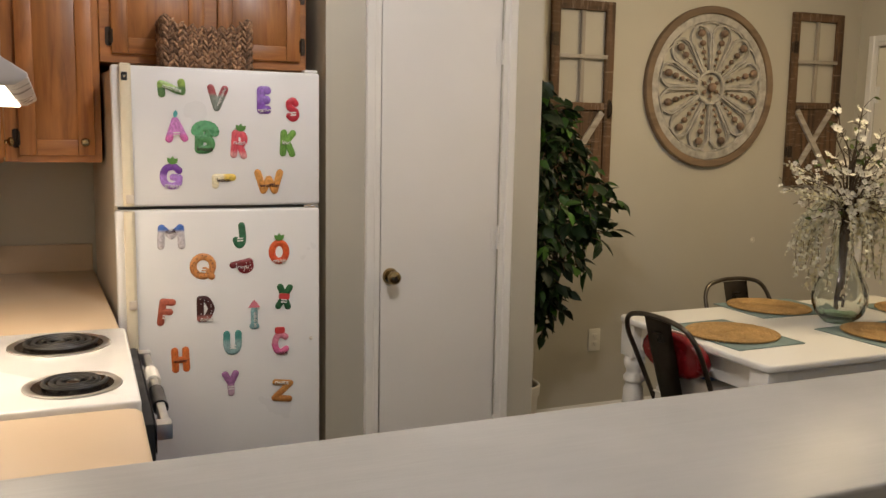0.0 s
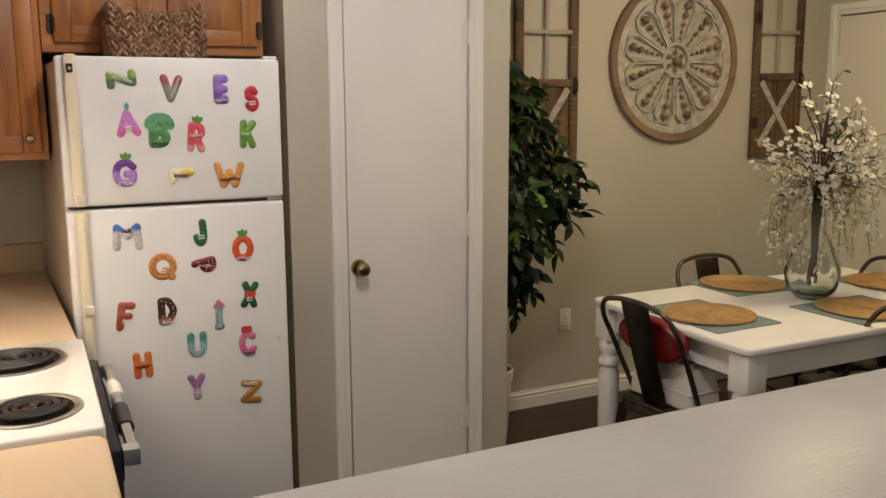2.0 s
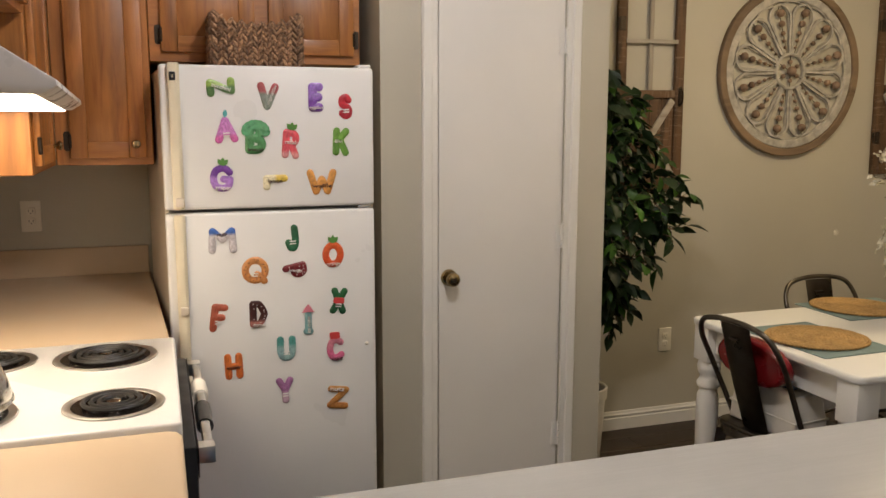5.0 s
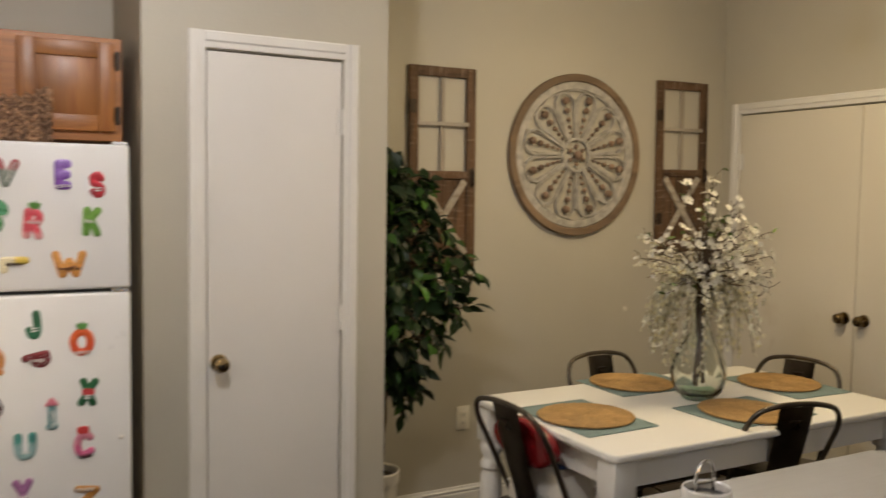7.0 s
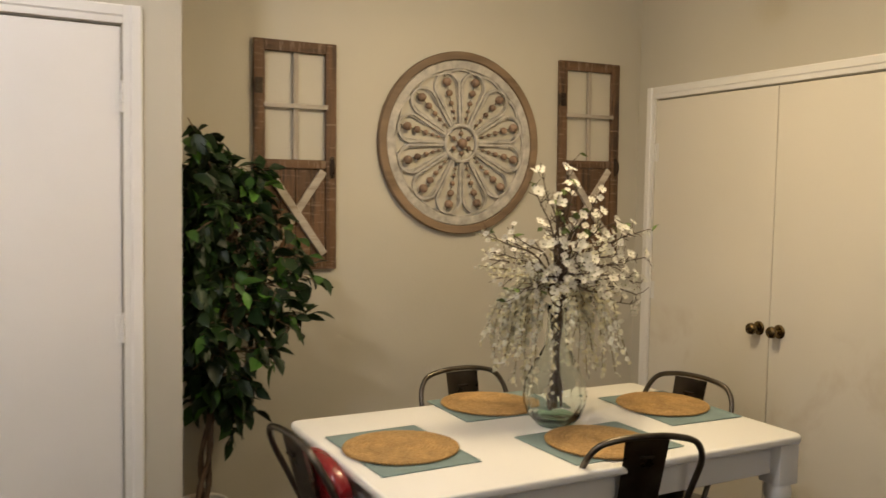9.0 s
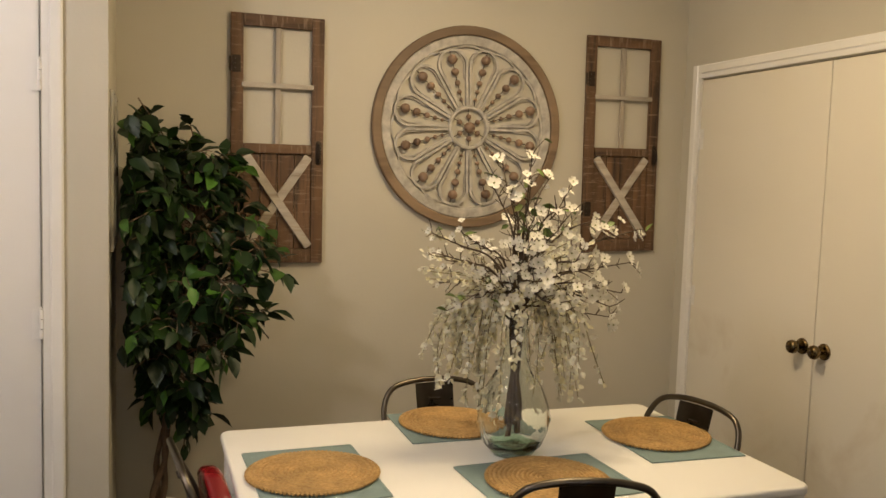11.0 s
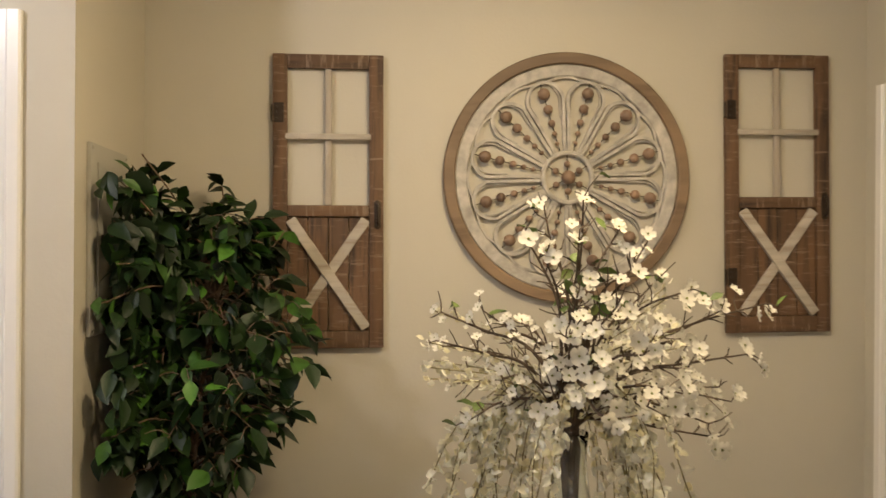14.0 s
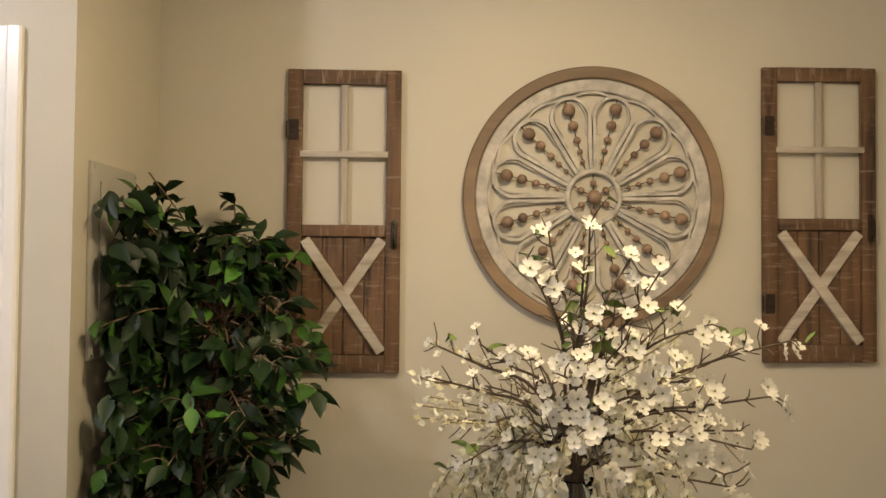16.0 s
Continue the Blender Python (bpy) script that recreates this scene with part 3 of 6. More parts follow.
# pantry door: a flat slab, closed
door = thing("door_1", "closed flat white narrow pantry door", "door", kind="structure")
part("door_panel", box(B(), D0 + 0.003, D1 - 0.003, PY - 0.002, PY + 0.033, 0.012, DT - 0.006, 0.002, 1), DOORP, door)
for x in (D0, D1 - 0.012):
    part("door_stop", box(B(), x, x + 0.012, PY + 0.036, PY + 0.075, 0, DT), TRIM, door)
knob(door, (1.426, PY - 0.002, 0.946), (0, -1, 0))
for z in (1.799, 1.079, 0.30):
    hinge(door, (D1 - 0.001, PY - 0.009, z), "x")

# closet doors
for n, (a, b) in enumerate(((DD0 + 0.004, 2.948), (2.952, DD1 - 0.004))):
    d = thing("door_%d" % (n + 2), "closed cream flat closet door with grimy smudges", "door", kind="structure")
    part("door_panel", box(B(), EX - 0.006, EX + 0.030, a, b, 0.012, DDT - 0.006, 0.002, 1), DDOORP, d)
    knob(d, (EX - 0.006, 2.948 - 0.053 if n == 0 else 2.952 + 0.053, 0.953), (-1, 0, 0), OLDBRONZE)
    for z in (1.75, 1.05, 0.30):
        hinge(d, (EX - 0.012, b if n else a, z), "y")

# south window
w = thing("window_1", "white framed living room window with cool daylight", "window", kind="structure")
bm = B()
for b in ((WN[0], WN[0] + 0.05, WN[2], WN[3]), (WN[1] - 0.05, WN[1], WN[2], WN[3]), (WN[0], WN[1], WN[2], WN[2] + 0.05), (WN[0], WN[1], WN[3] - 0.05, WN[3]), (1.88, 1.92, WN[2], WN[3])):
    box(bm, b[0], b[1], SY - 0.08, SY - 0.03, b[2], b[3], 0.003, 1)
part("window_frame", bm, TRIM, w)
pn = part("pane", box(B(), WN[0] + 0.04, WN[1] - 0.04, SY - 0.06, SY - 0.055, WN[2] + 0.04, WN[3] - 0.04), PANE, w)
pn.visible_shadow = False
part("window_sill", box(B(), WN[0] - 0.05, WN[1] + 0.05, SY - 0.02, SY + 0.05, WN[2] - 0.03, WN[2], 0.005), TRIM, w)


def skirting(name, runs):
    """Baseboard with a rounded top step: runs of (axis, face, from, to, sign out of the wall)."""
    bm = B()
    for ax, face, a, b, s in runs:
        prof = [(0, 0), (0.015, 0), (0.015, 0.058), (0.010, 0.061), (0.010, 0.066), (0.014, 0.070), (0.014, 0.076), (0.008, 0.080), (0.004, 0.092), (0, 0.092)]
        if ax == "x":
            prism(bm, [(face + s * u, v) for u, v in prof], "x", a, b)
        else:
            prism(bm, [(face + s * u, v) for u, v in prof], "y", a, b)
    tagged(new(name, finish(bm, name, TRIM, 30)), "white moulded baseboard", "baseboard", kind="structure")


skirting("baseboard", [("x", NY, PX1 + 0.016, EX, -1), ("x", PY, PX0, D0 - 0.06, -1), ("x", PY, D1 + 0.06, PX1, -1), ("y", PX1, PY, NY - 0.016, 1), ("y", EX, SY, DD0 - 0.063, -1)])

# ---- kitchen cabinets ----


def panel_door(parent, name, x0, x1, z0, z1, y, knob_at=None, hinge_side=0, face="y"):
    """A framed oak door with a raised centre panel, facing -y (or +x when face is 'x', with x0, x1 taken along y)."""
    def put(bm, u0, u1, d0, d1, w0, w1, r):
        if face == "y":
            return box(bm, u0, u1, y - d1, y - d0, w0, w1, r, 2)
        return box(bm, y + d0, y + d1, u0, u1, w0, w1, r, 2)
    f = 0.052
    d = part(name, put(B(), x0 + f - 0.004, x1 - f + 0.004, 0.002, 0.012, z0 + f - 0.004, z1 - f + 0.004, 0.003), OAK, parent)
    for u0 in (x0, x1 - f):
        part("stile", put(B(), u0, u0 + f, 0, 0.019, z0, z1, 0.004), OAK, d)
    for v0 in (z0, z1 - f):
        part("rail", put(B(), x0 + f, x1 - f, 0.001, 0.0185, v0, v0 + f, 0.003), OAKX if face == "y" else OAKY, d)
    if knob_at:
        u, v = knob_at
        pos, way = ((u, y - 0.019, v), (0, -1, 0)) if face == "y" else ((y + 0.019, u, v), (1, 0, 0))
        mm = Matrix.Translation(pos) @ Vector(way).to_track_quat("Z", "Y").to_matrix().to_4x4()
        part("knob", lathe(B(), [(0, 0.026), (0.010, 0.0245), (0.0145, 0.018), (0.0125, 0.012), (0.006, 0.008), (0.006, 0)], 16, m=mm), BRASS, d, "small brass knob")
    if hinge_side:
        for v in (z0 + 0.05, z1 - 0.06):
            bm = B()
            u = x0 if hinge_side < 0 else x1
            if face == "y":
                lathe(bm, [(0, 0), (0.006, 0.004), (0.006, 0.046), (0, 0.05)], 8, (u, y - 0.016, v - 0.02))
                prism(bm, rounded(u - 0.004 if hinge_side > 0 else u - 0.020, u + 0.020 if hinge_side > 0 else u + 0.004, v - 0.026, v + 0.036, 0.008, 3), "y", y - 0.004, y - 0.0005)
            else:
                lathe(bm, [(0, 0), (0.006, 0.004), (0.006, 0.046), (0, 0.05)], 8, (y + 0.016, u, v - 0.02))
            part("hinge", bm, DARKM, d)
    return d


CY, CBOT, CTOP = 3.30, 1.367, 2.042
c = thing("wall_cabinet", "honey oak wall cabinet in the kitchen corner, doors shut", "cabinet")
part("body", box(B(), 0.132, 0.428, CY, NY, CBOT, CTOP, 0.002, 1), OAK, c)
part("bottom_rail", box(B(), 0.172, 0.425, CY - 0.001, CY + 0.012, CBOT - 0.001, CBOT + 0.03), OAKX, c)
panel_door(c, "door", 0.176, 0.407, CBOT + 0.022, CTOP - 0.02, CY, (0.376, 1.434), -1)
c = thing("wall_cabinet", "honey oak cabinet over the refrigerator with two doors", "cabinet")
part("body", box(B(), 0.430, 1.132, CY, NY, 1.702, CTOP, 0.002, 1), OAKX, c)
panel_door(c, "door", 0.468, 0.770, 1.733, CTOP - 0.018, CY, None, -1)
panel_door(c, "door", 0.816, 1.108, 1.733, CTOP - 0.018, CY, None, 1)
CX = 0.129
c = thing("wall_cabinet", "honey oak wall cabinet beside the range hood", "cabinet")
part("body", box(B(), WX, CX, 2.76, CY - 0.002, CBOT, CTOP, 0.002, 1), OAK, c)
panel_door(c, "door", 2.80, 3.13, CBOT + 0.022, CTOP - 0.02, CX, (3.09, 1.436), -1, "x")
c = thing("wall_cabinet", "short honey oak cabinet above the range hood", "cabinet")
part("body", box(B(), WX, CX, 1.99, 2.758, 1.78, CTOP, 0.002, 1), OAK, c)
panel_door(c, "door", 2.01, 2.37, 1.80, CTOP - 0.02, CX, (2.345, 1.83), 0, "x")
panel_door(c, "door", 2.39, 2.74, 1.80, CTOP - 0.02, CX, (2.415, 1.83), 0, "x")

# range hood
h = thing("range_hood", "off-white enamel range hood with its lamp on", "range hood", (WX, 0, 0))
bm = B()
prism(bm, [(0, 1.559), (0.421, 1.559), (0.445, 1.574), (0.444, 1.584), (0.26, 1.705), (0, 1.705)], "y", 1.99, 2.745, 0.003)


def sag(bm):
    """The hood hangs a little low at its far end and stands a little askew."""
    for v in bm.verts:
        k = (v.co.y - 1.99) / 0.755
        v.co.z -= 0.022 * k
        v.co.x -= 0.018 * k * min(1.0, v.co.x / 0.4)
    return bm


part("shell", sag(bm), HOODM, h)
part("upper_housing", prism(B(), [(0, 1.690), (0.165, 1.690), (0.160, 1.776), (0, 1.776)], "y", 2.03, 2.72, 0.004), HOODM, h)
part("vent_slots", box(box(B(), 0.160, 0.1665, 2.45, 2.56, 1.728, 1.736), 0.160, 0.1665, 2.45, 2.56, 1.748, 1.756), BLACK, h)
part("lens", sag(box(B(), 0.05, 0.405, 2.005, 2.735, 1.5555, 1.5585, 0.001, 1)), LITH, h, "lit frosted lens")

# counters
def counter(name, x0, x1, y0, y1, label, rounded_front):
    t = thing(name, label, "countertop")
    o = [(x0, y0), (x1, y0), (x1, y1 - 0.03), (x1 - 0.009, y1 - 0.009), (x1 - 0.03, y1), (x0, y1)] if rounded_front else [(x0, y0), (x1 + 0.056, y0), (x1, y1), (x0, y1)]
    part("worktop", prism(B(), o, "z", 0.877, 0.915, 0.008, 3), LAMI, t)
    return t


def base_cabinet(x0, x1, y0, y1, label):
    t = thing("base_cabinet", label, "cabinet")
    part("body", box(B(), x0, x1, y0, y1, 0.10, 0.876, 0.002, 1), OAK, t)
    part("toe_kick", box(B(), x0, x1 - 0.06, y0, y1, 0.0, 0.10), BLACK, t)
    return t


ct = counter("countertop", WX, 0.460, 1.279, 1.980, "tan laminate countertop with a rounded front corner", True)
bc = base_cabinet(WX, 0.434, 1.279, 1.980, "honey oak base cabinet under the laminate counter")
panel_door(bc, "door", 1.30, 1.95, 0.13, 0.70, 0.434, (1.93, 0.66), 0, "x")
ct = counter("countertop", WX, 0.394, 2.688, NY - 0.018, "tan laminate corner countertop with a backsplash", False)
part("backsplash", box(B(), WX + 0.018, 0.390, NY - 0.018, NY - 0.0005, 0.878, 1.022, 0.004), LAMI, ct)
part("side_splash", box(B(), WX + 0.0005, WX + 0.018, 2.688, NY - 0.019, 0.916, 1.022, 0.004), LAMI, ct)
base_cabinet(WX, 0.384, 2.688, NY, "honey oak corner base cabinet")

# stove
s = thing("stove", "white enamel electric stove with four coil burners", "stove", (WX, 1.984, 0))
SW, SD = 0.702, 0.631
part("body", box(B(), 0.0, SD - 0.035, 0.003, SW - 0.003, 0.06, 0.89, 0.004), ENAMEL, s)
part("cooktop", prism(B(), rounded(0.0, SD, 0.0, SW, 0.012, 4), "z", 0.888, 0.926, 0.007, 3), ENAMEL, s)
part("back_panel", prism(B(), [(0.0, 0.926), (0.055, 0.926), (0.035, 1.08), (0.0, 1.08)], "y", 0.01, SW - 0.01, 0.006), ENAMEL, s)
od = part("oven_door", box(B(), SD - 0.034, SD + 0.026, 0.012, SW - 0.012, 0.20, 0.868, 0.006), OVENB, s, "black oven door")
part("door_trim", box(B(), SD + 0.0265, SD + 0.029, 0.014, SW - 0.014, 0.80, 0.866, 0.002, 1), OVENB, od)
part("drawer", box(B(), SD - 0.034, SD + 0.002, 0.012, SW - 0.012, 0.07, 0.19, 0.006), ENAMEL, s)
part("handle", box(B(), SD + 0.040, SD + 0.060, 0.03, SW - 0.03, 0.832, 0.858, 0.005), SATIN, od, "steel oven handle")
for y in (0.022, SW - 0.060):
    part("handle_end", box(B(), SD + 0.027, SD + 0.062, y, y + 0.038, 0.826, 0.862, 0.003), SATIN, od)
part("handle_grip", tube(B(), [(SD + 0.050, 0.19, 0.845), (SD + 0.050, 0.32, 0.845)], 0.0185, 14), BLACK, od, "black grip")
part("handle_wrap", tube(B(), [(SD + 0.050, 0.40, 0.845), (SD + 0.050, 0.45, 0.845), (SD + 0.050, 0.50, 0.845)], [0.019, 0.0205, 0.019], 14), PLASTW, od, "white wrap")
part("screw", tube(B(), [(SD - 0.004, 0.045, 0.905), (SD + 0.001, 0.045, 0.905)], 0.004, 8), BLACK, s)
for bx, by, br in ((0.464, 0.541, 0.105), (0.499, 0.155, 0.084), (0.205, 0.562, 0.084), (0.195, 0.155, 0.105)):
    pan = part("drip_pan", lathe(B(), [(br, 0.9275), (br + 0.010, 0.931), (br + 0.017, 0.9295), (br + 0.018, 0.926), (br + 0.004, 0.9262), (br * 0.90, 0.9268)], 36, (bx, by, 0)), SATIN, s, "steel drip pan")
    part("pan_bowl", lathe(B(), [(br, 0.9282), (br * 0.94, 0.9276), (0.03, 0.9268), (0, 0.9267)], 36, (bx, by, 0)), WELL, pan, "burnt black drip bowl")
    n = 4 if br > 0.1 else 3
    pts = []
    for i in range(n * 28 + 1):
        a = 2 * math.pi * i / 28
        r = 0.020 + (br - 0.036) * i / (n * 28)
        pts.append((bx + r * math.cos(a), by + r * math.sin(a), 0.936))
    part("coil", tube(B(), pts, 0.0058, 6, flat=0.8), COIL, pan, "black spiral burner coil")
    part("coil_hub", lathe(B(), [(0, 0.936), (0.014, 0.9355), (0.016, 0.932), (0, 0.931)], 16, (bx, by, 0)), STEEL, pan)

k = thing("kettle", "polished steel stovetop kettle on the front burner", "kettle", (WX + 0.195, 2.139, 0.942))
part("body", lathe(B(), [(0, 0.0), (0.098, 0.0), (0.112, 0.006), (0.116, 0.018), (0.108, 0.055), (0.090, 0.100), (0.062, 0.138), (0.040, 0.150), (0.038, 0.152)], 40), STEEL, k)
part("rim", lathe(B(), [(0.1155, 0.010), (0.1185, 0.014), (0.1165, 0.020)], 40), CHROME, k)
part("lid", lathe(B(), [(0.040, 0.1515), (0.036, 0.157), (0.012, 0.162), (0.008, 0.172), (0.014, 0.180), (0.010, 0.188), (0, 0.190)], 24), STEEL, k)
part("handle", tube(B(), curve([(0, -0.075, 0.125), (0, -0.085, 0.19), (0, -0.04, 0.235), (0, 0.04, 0.235), (0, 0.085, 0.19), (0, 0.075, 0.125)], 6), 0.009, 10), BLACK, k)
part("spout", tube(B(), [(-0.085, 0, 0.07), (-0.125, 0, 0.115), (-0.140, 0, 0.140)], [0.022, 0.014, 0.011], 12), STEEL, k)


def outlet(name, m, label):
    """Duplex outlet; local: faces -y, centre at the origin."""
    o = thing(name, label, "outlet", m)
    part("plate", prism(B(), rounded(-0.036, 0.036, -0.059, 0.059, 0.005, 3), "y", -0.006, 0.0, 0.002), PLATE, o)
    for z in (-0.0195, 0.0195):
        r = part("receptacle", prism(B(), rounded(-0.0165, 0.0165, z - 0.0145, z + 0.0145, 0.008, 4), "y", -0.0085, -0.0055, 0.001), PLATE, o)
        part("slot", box(box(box(B(), -0.0080, -0.0062, -0.0089, -0.0084, z - 0.003, z + 0.006), 0.0062, 0.0080, -0.0089, -0.0084, z - 0.003, z + 0.006),
                         -0.002, 0.002, -0.0089, -0.0084, z - 0.010, z - 0.006), BLACK, r)
    return o


outlet("wall_outlet", pose(-0.026, NY, 1.149), "ivory duplex outlet on the kitchen wall")
outlet("wall_outlet", pose(2.792, NY, 0.436), "ivory duplex outlet low on the dining wall")

# refrigerator
FX0, FX1, FY, FZ, FG = 0.453, 1.118, 3.050, 1.680, 1.229
f = thing("refrigerator", "white textured top-freezer refrigerator covered in letter magnets", "refrigerator", (FX0, FY, 0))
FW = FX1 - FX0
# body wears the tan with counter bounce in it, doors stay white
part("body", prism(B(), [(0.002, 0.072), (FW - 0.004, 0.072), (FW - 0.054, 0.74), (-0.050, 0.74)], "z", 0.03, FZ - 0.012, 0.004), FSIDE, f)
part("gasket", box(B(), 0.012, FW - 0.012, 0.056, 0.072, 0.10, FZ - 0.014), GASKET, f)
part("base_grille", box(B(), 0.01, FW - 0.01, 0.06, 0.09, 0.02, 0.09, 0.004), BLACK, f)
fd = part("freezer_door", box(B(), 0.0, FW, 0.0, 0.056, FG + 0.006, FZ, 0.010, 3), FRIDGE, f)
rd = part("fridge_door", box(B(), 0.0, FW, 0.0, 0.056, 0.10, FG - 0.006, 0.010, 3), FRIDGE, f)
for d, z0, z1 in ((fd, FG + 0.008, FZ + 0.004), (rd, 0.62, FG - 0.008)):
    part("handle_strip", prism(B(), [(0.026, -0.001), (0.026, -0.020), (0.034, -0.024), (0.050, -0.022), (0.058, -0.012), (0.060, -0.001)], "z", z0, z1, 0.003, 1), CREAM, d, "yellowed vertical trim handle")
for d, z in ((rd, 0.905), (fd, FG + 0.018)):
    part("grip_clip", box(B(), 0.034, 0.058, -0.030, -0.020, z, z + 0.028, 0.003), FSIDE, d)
bd = part("badge", box(B(), 0.030, 0.048, -0.0275, -0.0235, 1.630, 1.656, 0.002, 1), BLACK, fd, "small black badge with a silver mark")
part("badge_mark", box(B(), 0.0355, 0.0425, -0.0285, -0.0274, 1.639, 1.647), CHROME, bd)
part("hinge", box(B(), FW - 0.055, FW - 0.004, 0.004, 0.05, FG - 0.0055, FG + 0.0055, 0.001, 1), CHROME, f)
part("hinge_cap", box(B(), FW - 0.05, FW - 0.006, 0.008, 0.055, FZ + 0.0005, FZ + 0.010, 0.003), FRIDGE, f)
part("plug", ball(B(), (FW - 0.032, 0.0, 0.762), 0.0065, 10, 6), PLASTW, rd)

# letter magnets: letter, place from the door's left edge, height of the middle, width, height, turn, lower and upper colour, split, word
MAG = [
    ("N", 0.181, 1.613, 0.086, 0.058, -4, (0.10, 0.21, 0.07), (0.30, 0.46, 0.10), 0.55, "zucchini"),
    ("V", 0.323, 1.586, 0.068, 0.086, 4, (0.24, 0.28, 0.24), (0.40, 0.09, 0.10), 0.62, "vegetables"),
    ("E", 0.476, 1.585, 0.052, 0.092, 0, (0.20, 0.07, 0.40), (0.30, 0.16, 0.55), 0.4, "eggplant"),
    ("S", 0.571, 1.556, 0.050, 0.083, -4, (0.42, 0.02, 0.035), (0.55, 0.03, 0.05), 0.5, ""),
    ("A", 0.192, 1.482, 0.072, 0.082, -4, (0.70, 0.16, 0.46), (0.62, 0.24, 0.60), 0.3, ""),
    ("B", 0.282, 1.455, 0.074, 0.100, 2, (0.08, 0.25, 0.09), (0.10, 0.32, 0.13), 0.5, "broccoli"),
    ("R", 0.392, 1.437, 0.062, 0.094, 5, (0.72, 0.32, 0.32), (0.68, 0.09, 0.12), 0.22, "radish"),
    ("K", 0.554, 1.443, 0.060, 0.092, 3, (0.13, 0.30, 0.05), (0.17, 0.36, 0.06), 0.5, "kiwi"),
    ("G", 0.175, 1.332, 0.075, 0.086, 4, (0.42, 0.22, 0.62), (0.16, 0.05, 0.32), 0.55, "grapes"),
    ("L", 0.341, 1.316, 0.054, 0.080, 90, (0.80, 0.72, 0.48), (0.75, 0.55, 0.09), 0.5, "lemon"),
    ("W", 0.489, 1.314, 0.098, 0.084, 0, (0.66, 0.30, 0.07), (0.70, 0.34, 0.09), 0.5, "waffle"),
    ("M", 0.169, 1.135, 0.088, 0.084, 0, (0.60, 0.56, 0.58), (0.06, 0.16, 0.52), 0.74, "milk"),
    ("J", 0.389, 1.134, 0.054, 0.088, -4, (0.035, 0.16, 0.075), (0.03, 0.13, 0.06), 0.5, ""),
    ("O", 0.522, 1.073, 0.072, 0.086, 0, (0.66, 0.09, 0.025), (0.72, 0.12, 0.03), 0.5, "orange"),
    ("Q", 0.268, 1.034, 0.086, 0.088, 6, (0.62, 0.26, 0.08), (0.68, 0.30, 0.10), 0.5, ""),
    ("P", 0.396, 1.026, 0.056, 0.080, 78, (0.16, 0.015, 0.02), (0.20, 0.02, 0.025), 0.5, "pretzel"),
    ("X", 0.538, 0.916, 0.060, 0.090, 6, (0.02, 0.10, 0.04), (0.03, 0.14, 0.05), 0.6, ""),
    ("F", 0.148, 0.885, 0.058, 0.094, 8, (0.42, 0.10, 0.055), (0.46, 0.12, 0.07), 0.5, ""),
    ("D", 0.273, 0.890, 0.062, 0.090, 0, (0.42, 0.16, 0.13), (0.06, 0.018, 0.016), 0.25, "donuts"),
    ("I", 0.435, 0.855, 0.042, 0.094, 0, (0.20, 0.38, 0.40), (0.25, 0.42, 0.43), 0.8, "ice cream"),
    ("U", 0.361, 0.767, 0.066, 0.086, 0, (0.30, 0.46, 0.47), (0.08, 0.30, 0.27), 0.62, ""),
    ("C", 0.525, 0.752, 0.064, 0.084, 0, (0.66, 0.15, 0.30), (0.68, 0.25, 0.34), 0.5, "cake"),
    ("H", 0.190, 0.722, 0.062, 0.088, -2, (0.64, 0.16, 0.035), (0.66, 0.18, 0.04), 0.5, "honey"),
    ("Y", 0.353, 0.625, 0.062, 0.090, -2, (0.52, 0.36, 0.47), (0.36, 0.16, 0.34), 0.45, ""),
    ("Z", 0.530, 0.582, 0.082, 0.082, 6, (0.42, 0.18, 0.045), (0.50, 0.24, 0.06), 0.5, "nuts"),
]
INKW, INKD = plain("white_ink", (0.75, 0.73, 0.70), 0.5, grain=0), plain("dark_ink", (0.05, 0.02, 0.02), 0.5, grain=0)
LEAFP = plain("printed_leaf", (0.10, 0.26, 0.05), 0.4)
TEALP, PINKP, REDT = plain("printed_teal", (0.10, 0.42, 0.42), 0.35), plain("printed_pink", (0.66, 0.22, 0.28), 0.4), plain("printed_red", (0.55, 0.05, 0.05), 0.4)
COLOURS = {"N": "green", "V": "grey green and red", "E": "purple", "S": "red", "A": "pink", "B": "green", "R": "red and pink", "K": "green", "G": "purple", "L": "yellow",
           "W": "orange", "M": "white and blue", "J": "dark green", "O": "orange red", "Q": "tan", "P": "dark maroon", "X": "dark green", "F": "brick red", "D": "dark brown",
           "I": "teal and pink", "U": "teal", "C": "pink", "H": "orange", "Y": "mauve", "Z": "tan brown"}
